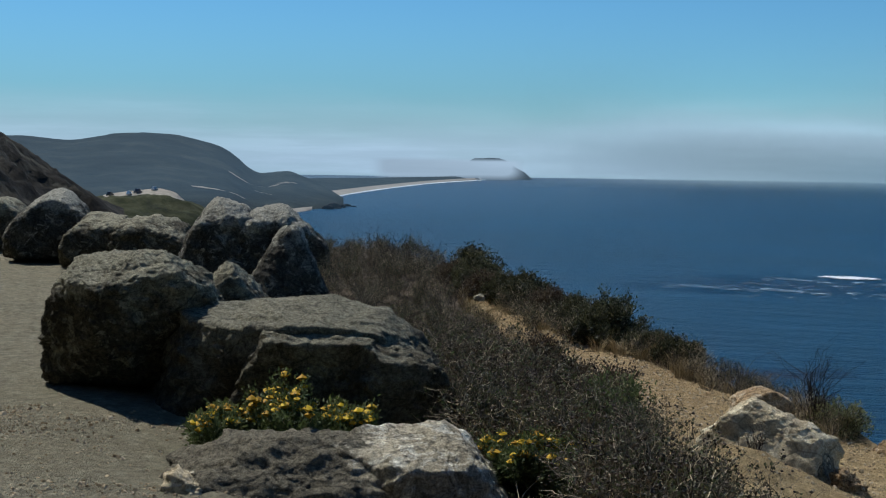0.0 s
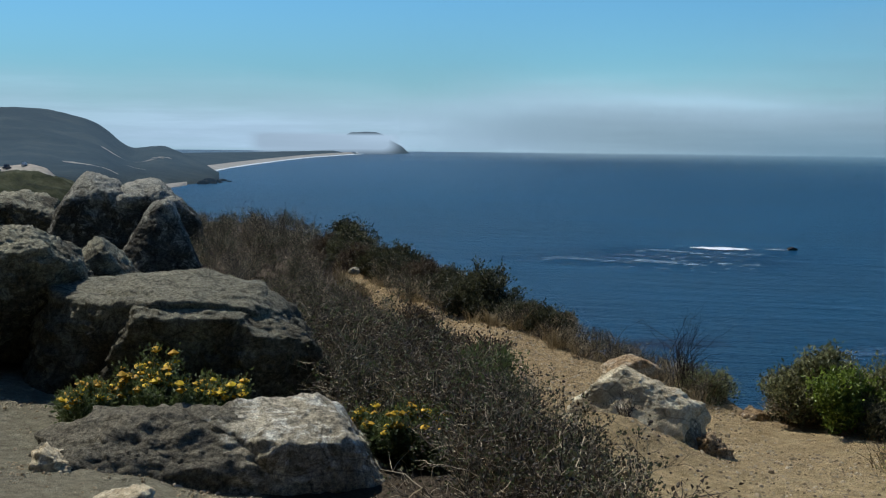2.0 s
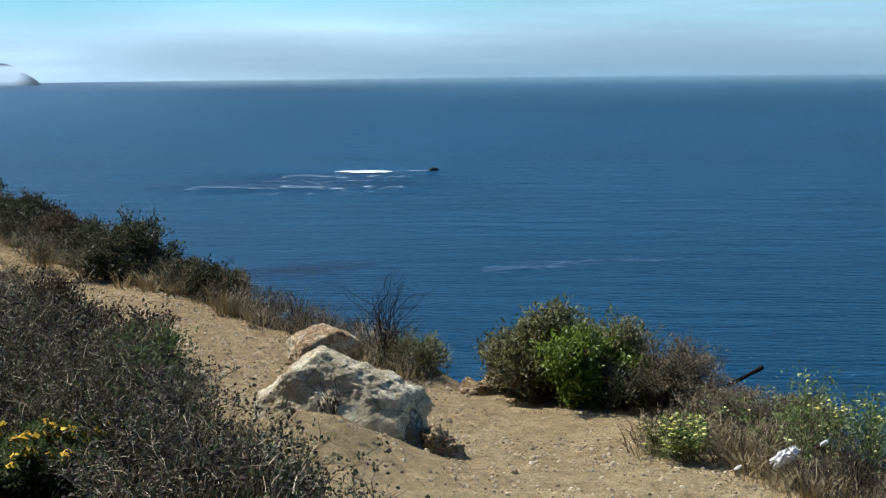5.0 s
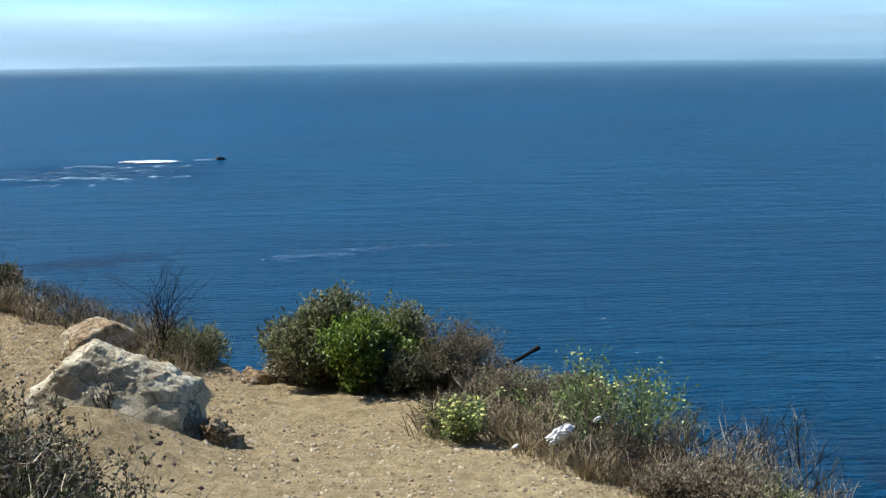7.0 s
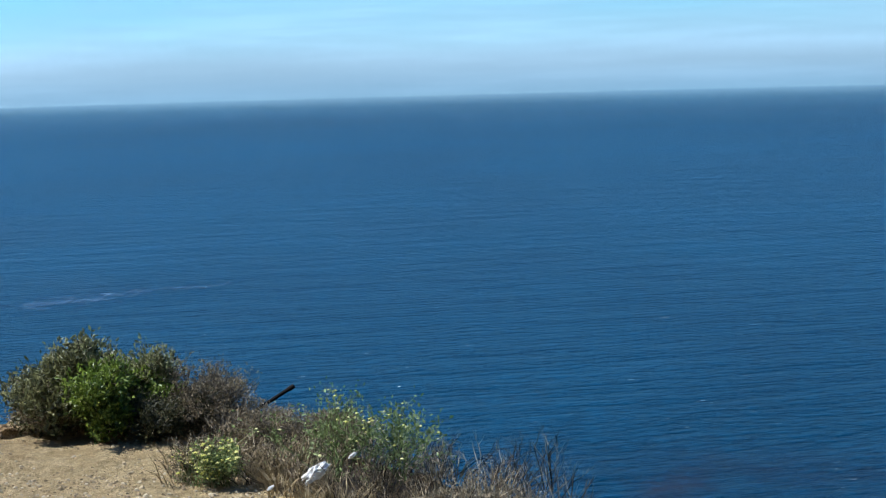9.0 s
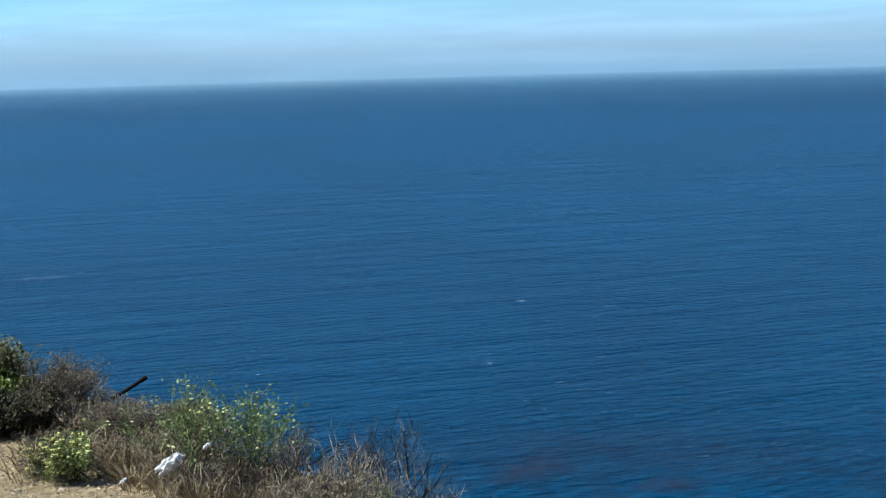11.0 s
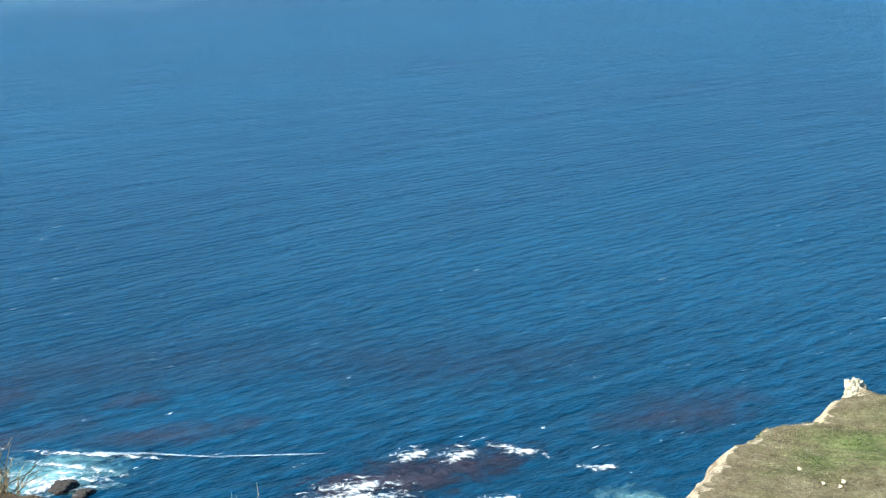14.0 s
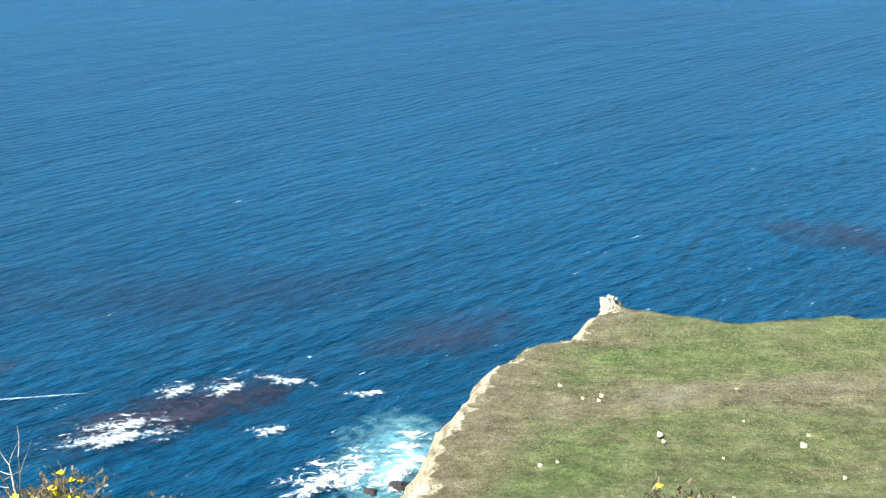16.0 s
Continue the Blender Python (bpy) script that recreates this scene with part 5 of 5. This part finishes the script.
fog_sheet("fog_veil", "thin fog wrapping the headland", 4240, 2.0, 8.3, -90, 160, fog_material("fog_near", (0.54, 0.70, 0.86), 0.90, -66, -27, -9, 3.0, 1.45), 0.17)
# self-lit blue sheets that paint distance haze over far water and hills
fog_sheet("haze_veil", "glowing sheet painted as thin blue haze over the far water", 2300, 14.0, 205, -74, 160, fog_material("sea_haze_glow", (0.12, 0.34, 0.54), 0.62, -54, -36, 24, 1.0, 0.42), 0.07)
fog_sheet("haze_veil", "glowing sheet painted as thin blue haze before the far hills", 1480, -32, 17.0, -90, 300, fog_material("hill_haze_glow", (0.17, 0.31, 0.47), 0.70, -51, 10, 150, 1.0, 0.29), 0.16)


# ---- the water's edge ----
drift("foam", "white breaker over a hidden reef", "foam", 333, 897, 40, 27, -24, M_BREAKER, 0.5)
drift("foam", "broken streaks of foam drifting by a reef", "foam", 306, 872, 130, 90, -22, M_LACE_FAR, 0.4)
drift("foam", "torn foam streaks on open water", "foam", 235, 825, 130, 70, -14, M_LACE_FAR, 0.45)
drift("foam", "torn foam streaks off the reef", "foam", 276, 800, 120, 150, -14, M_LACE_FAR, 0.47)
rock("sea_stack", 377, 888, SEA - 1, (6.5, 5, 3.6), tops((0.5, 0, 0.9, 0.7), (-0.5, 0, 0.9, 0.7)), 30, M_SEA_ROCK, "small black rock standing in the sea", detail=4, rough=0.1, category="sea rock")
drift("foam", "foam round a small sea rock", "foam", 366, 888, 24, 12, -24, M_SURF, 0.4)
drift("pale_water", "pale streaked water by a reef", "streaked water", 270, 850, 260, 150, -15, M_STREAK, 0.2)
drift("pale_water", "pale streaked water on the open sea", "streaked water", 237, 466, 70, 48, 16, M_SLICK, 0.2)
drift("pale_water", "small pale patch of water on the open sea", "streaked water", 280, 462, 34, 18, -10, M_SLICK, 0.22)
drift("kelp", "faint reddish kelp under open water", "kelp", 160, 495, 60, 40, 10, M_KELP_THIN, 0.22)
drift("kelp", "faint reddish kelp under open water", "kelp", 170, 160, 70, 18, -30, M_KELP_THIN, 0.22)
drift("kelp", "faint reddish kelp beyond a foam line", "kelp", 200, 170, 26, 16, 20, M_KELP_THIN, 0.22)
drift("kelp", "faint reddish kelp beyond a foam line", "kelp", 207, 144, 16, 10, -20, M_KELP_THIN, 0.22)
drift("kelp", "faint reddish kelp beyond a foam line", "kelp", 192, 128, 34, 14, -50, M_KELP_THIN, 0.22)
drift("kelp", "faint reddish kelp off the terrace", "kelp", 222, 52, 34, 26, -30, M_KELP_THIN, 0.22)
drift("kelp", "broad dim field of sunken kelp off the cliffs", "kelp", 222, 160, 110, 56, -50, M_KELP_DIM, 0.18)
drift("kelp", "broad dim field of sunken kelp off the cliffs", "kelp", 240, 100, 80, 46, -60, M_KELP_DIM, 0.17)
drift("kelp", "dark kelp patch far off the terrace", "kelp", 290, -12, 46, 24, 60, M_KELP_THIN, 0.22)
for x, y, l, w, t in ((181.2, 130.6, 13, 1.5, -74), (183.0, 120.6, 15, 0.9, -83), (186.4, 107.6, 19, 0.8, -71)):
    drift("foam", "long thin line of foam on the swell", "foam", x, y, l, w, t, M_LINE, 0.34)
drift("foam", "long thin line of foam on the swell", "foam", 179.7, 135.4, 3.4, 40, 6, M_LACE, 0.32)
drift("foam", "white surf breaking on a reef", "foam", 168, 133, 13, 24, 20, M_SURF, 0.36)
drift("aerated_water", "milky water round a reef", "surf", 170, 136, 24, 30, 20, M_MILKY, 0.25)
for x, y, w, i in ((166.5, 130, 4.5, 37), (165.5, 126, 3.5, 38)):
    rock("shore_rock", x, y, SEA - 0.8, (w, w * 0.8, w * 0.55), tops((0.4, 0, 0.9, 0.7), (-0.5, 0.2, 0.8, 0.7)), i, M_SEA_ROCK, "dark wet reef rock in the surf", detail=4, rough=0.14, category="shore rock", group="rocks in the surf")
drift("foam", "ragged foam line along the swell", "foam", 174.2, 135.1, 3, 26, -2, M_SURF, 0.38)
drift("kelp", "dark brown kelp bed awash in the swell", "kelp", 184, 83, 46, 22, -38, M_KELP, 0.2)
drift("foam", "white surf breaking over kelp", "foam", 173.5, 87.5, 8, 22, 22, M_SURF, 0.35)
drift("foam", "solid white breaker over kelp", "foam", 172.3, 88.4, 7, 16, 24, M_SURF, 0.39)
drift("foam", "thin surf trailing over kelp", "foam", 178, 88.5, 9, 18, 22, M_SURF, 0.36)
drift("foam", "small white breakers over kelp", "foam", 194, 79.5, 9, 9, 20, M_SURF, 0.35)
drift("foam", "small white breakers over kelp", "foam", 192, 86.5, 8, 9, 20, M_SURF, 0.37)
drift("foam", "thin line of foam beside the kelp", "foam", 198, 71.5, 5, 15, -20, M_SURF, 0.37)
drift("foam", "patch of foam between kelp and cliff", "foam", 178.6, 67.5, 6, 8, 10, M_SURF, 0.37)
drift("foam", "short streak of foam at the cliff", "foam", 194, 58, 4, 9, 10, M_SURF, 0.37)
drift("aerated_water", "milky turquoise surf at the cliff foot", "surf", 171, 48, 40, 20, 15, M_MILKY, 0.26)
drift("foam", "white surf washing the cliff foot", "foam", 170, 46.5, 31, 11, 14, M_LACE, 0.4)
drift("foam", "bright surf against the cliff foot", "foam", 167, 52, 16, 12, 24, M_SURF, 0.43)
drift("foam", "scattered foam off the cliff foot", "foam", 163, 56, 16, 14, 14, M_LACE, 0.42)
for x, y, s, i in ((163, 45, 3.6, 31), (158, 44.5, 3, 32), (167, 45, 2.6, 33), (173, 50, 1.8, 34), (161, 48, 3, 35)):
    rock("shore_rock", x, y, SEA - 0.8, (s, s * 0.8, s * 0.6), tops((0.6, 0, 0.8, 0.56), (-0.6, 0.3, 0.8, 0.62), (0.1, -0.7, 0.7, 0.6)), i, M_SEA_ROCK, "dark wet rock in the surf", detail=5, rough=0.16, category="shore rock", group="rocks in the surf")
rock("rock_pinnacle", 112.3, 12.9, -35.2, (2.3, 2.0, 2.9), tops((0.8, 0, 0.6, 0.7), (-0.2, -0.7, 0.7, 0.62), (-0.6, 0.4, 0.8, 0.75)), 36, M_CRUST, "pale rock knob at the terrace tip", detail=5, rough=0.22, category="rock")
for i, (x, y, s) in enumerate(((91.3, 11.2, 0.55), (90.5, 11.3, 0.45), (84.3, -1.6, 0.75), (86, -1.9, 0.5), (85, 6.9, 0.7), (84, 6.6, 0.5), (92.9, 14.2, 0.5), (90.8, 12.4, 0.4), (93.5, 2.6, 0.45), (79.5, 13.4, 0.5), (80.2, 12.5, 0.35), (80.0, -3.8, 0.45), (88, 2.0, 0.3), (82, 3.0, 0.3), (76.5, 2.2, 0.35))):
    s *= 0.82
    rock("stone", x, y, -33.1, (s * 0.82, s * 0.7, s * 0.6), tops((0.5, -0.4, 0.8, 0.66), (-0.6, 0.2, 0.8, 0.7)), 50 + i, M_WHITE, "pale boulder lying on the grassy terrace", detail=3, category="stone", group="stones on the terrace", sink=0.2)


# ---- things by the path ----
def leaning_pole():
    ob = new("leaning_pole")
    k = Mat("rusty_iron", 0.8, 0.15)
    c = k.ramp(k.noise(22, 6, 0.7), (0.35, (0.005, 0.005, 0.005)), (0.65, (0.012, 0.010, 0.009)))
    m = k.done(c, (k.noise(60, 4, 0.6), 0.5, 0.003))
    bm = bmesh.new()
    bmesh.ops.create_cone(bm, cap_ends=True, segments=10, radius1=0.0115, radius2=0.0105, depth=0.62, matrix=pose(0, 0, 0.31))
    me = bpy.data.meshes.new("shaft")
    bm.to_mesh(me)
    bm.free()
    me.materials.append(m)
    part("shaft", me, ob)
    bm = bmesh.new()
    bmesh.ops.create_cone(bm, cap_ends=True, segments=10, radius1=0.0135, radius2=0.0135, depth=0.04, matrix=pose(0, 0, 0.60))
    me = bpy.data.meshes.new("cap")
    bm.to_mesh(me)
    bm.free()
    me.materials.append(m)
    part("cap", me, ob)
    return tagged(ob, "dark rusty pole leaning out of the brush", "pole")


pole = leaning_pole()
pole.matrix_basis = Matrix.Translation((4.292, 6.998, -0.414)) @ Vector((0.712, -0.487, 0.508)).to_track_quat("Z", "Y").to_matrix().to_4x4()


def litter(x, y, z, size, seed, label):
    bm = bmesh.new()
    bmesh.ops.create_icosphere(bm, subdivisions=4, radius=1)
    for v in bm.verts:
        n = noise.ridged_multi_fractal(v.co * 1.6 + Vector((seed, 0, 0)), 0.8, 2.2, 4, 1.0, 2.0)
        v.co = v.co * (0.45 + 0.4 * n)
        v.co = Vector((v.co.x * size, v.co.y * size * 0.5, v.co.z * size * 0.42))
    me = bpy.data.meshes.new("crumpled_paper")
    bm.to_mesh(me)
    bm.free()
    k = Mat("white_paper", 0.7, 0.3)
    me.materials.append(k.done(k.ramp(k.noise(25, 4), (0.35, (0.62, 0.62, 0.60)), (0.6, (0.82, 0.82, 0.81)))))
    ob = new("crumpled_paper", me)
    ob.matrix_basis = pose(x, y, z, 0, -34, -30)
    return tagged(ob, label, "litter")


litter(3.97, 5.46, -0.21, 0.075, 3, "crumpled white paper caught in dry weeds")
litter(3.76, 5.52, -0.25, 0.02, 5, "scrap of white paper on dry weeds")
litter(4.12, 5.37, -0.14, 0.022, 8, "scrap of white paper in a mustard plant")


def vehicle(x, y, z, turn, paint, label, tall=0.0):
    """A parked car, far off: body, glasshouse, windows, wheels."""
    ob = new("parked_car")

    def box(name, sx, sy, sz, px, py, pz, m, taper=1.0):
        bm = bmesh.new()
        bmesh.ops.create_cube(bm, size=1.0)
        for v in bm.verts:
            k = taper if v.co.z > 0 else 1.0
            v.co = Vector((v.co.x * sx * k + px, v.co.y * sy * (0.9 if k < 1 and v.co.z > 0 else 1) + py, v.co.z * sz + pz))
        bmesh.ops.bevel(bm, geom=bm.edges[:], offset=0.08, segments=2, affect="EDGES")
        me = bpy.data.meshes.new(name)
        bm.to_mesh(me)
        bm.free()
        me.materials.append(m)
        return part(name, me, ob)

    box("body", 4.4, 1.8, 0.75, 0, 0, 0.65, paint)
    box("roof", 2.5, 1.65, 0.65 + tall, -0.2, 0, 1.3 + tall / 2, paint, 0.8)
    box("windscreen", 0.1, 1.4, 0.45, 0.92, 0, 1.25, M_CAR_GLASS)
    box("side_window", 1.9, 1.7, 0.35, -0.2, 0, 1.28, M_CAR_GLASS, 0.9)
    for wx in (-1.35, 1.35):
        for wy in (-0.8, 0.8):
            bm = bmesh.new()
            bmesh.ops.create_cone(bm, cap_ends=True, segments=14, radius1=0.33, radius2=0.33, depth=0.22, matrix=pose(wx, wy, 0.33, 90))
            me = bpy.data.meshes.new("wheel")
            bm.to_mesh(me)
            bm.free()
            me.materials.append(M_TYRE)
            part("wheel", me, ob)
    ob.matrix_basis = pose(x, y, z, 0, 0, turn)
    return tagged(ob, label, "car", "cars at the far turnout")


def paint(name, c):
    return Mat(name, 0.35, 0.5).done(c)


from mathutils.bvhtree import BVHTree
_lot = bpy.data.objects["gravel_turnout"].data
LOT = BVHTree.FromPolygons([v.co for v in _lot.vertices], [p.vertices for p in _lot.polygons])
M_CAR_GLASS, M_TYRE = paint("car_glass", (0.02, 0.025, 0.03)), paint("tyre", (0.02, 0.02, 0.02))
for a, r, c, t, tall, text in ((-7.75, 681, (0.03, 0.03, 0.035), 70, 0.3, "black car parked on the far gravel turnout"), (-7.05, 678, (0.7, 0.7, 0.7), 85, 0.2, "white car parked on the far gravel turnout"),
                               (-6.72, 680, (0.05, 0.05, 0.06), 60, 0.5, "dark van parked on the far gravel turnout"), (-6.1, 684, (0.45, 0.46, 0.48), 80, 0.0, "silver car parked on the far gravel turnout")):
    a = radians(a)
    hit = LOT.ray_cast(Vector((r * math.sin(a), r * math.cos(a), 100)), Vector((0, 0, -1)))[0]
    vehicle(r * math.sin(a), r * math.cos(a), hit.z - 0.05, t, paint("car_paint", c), text, tall)
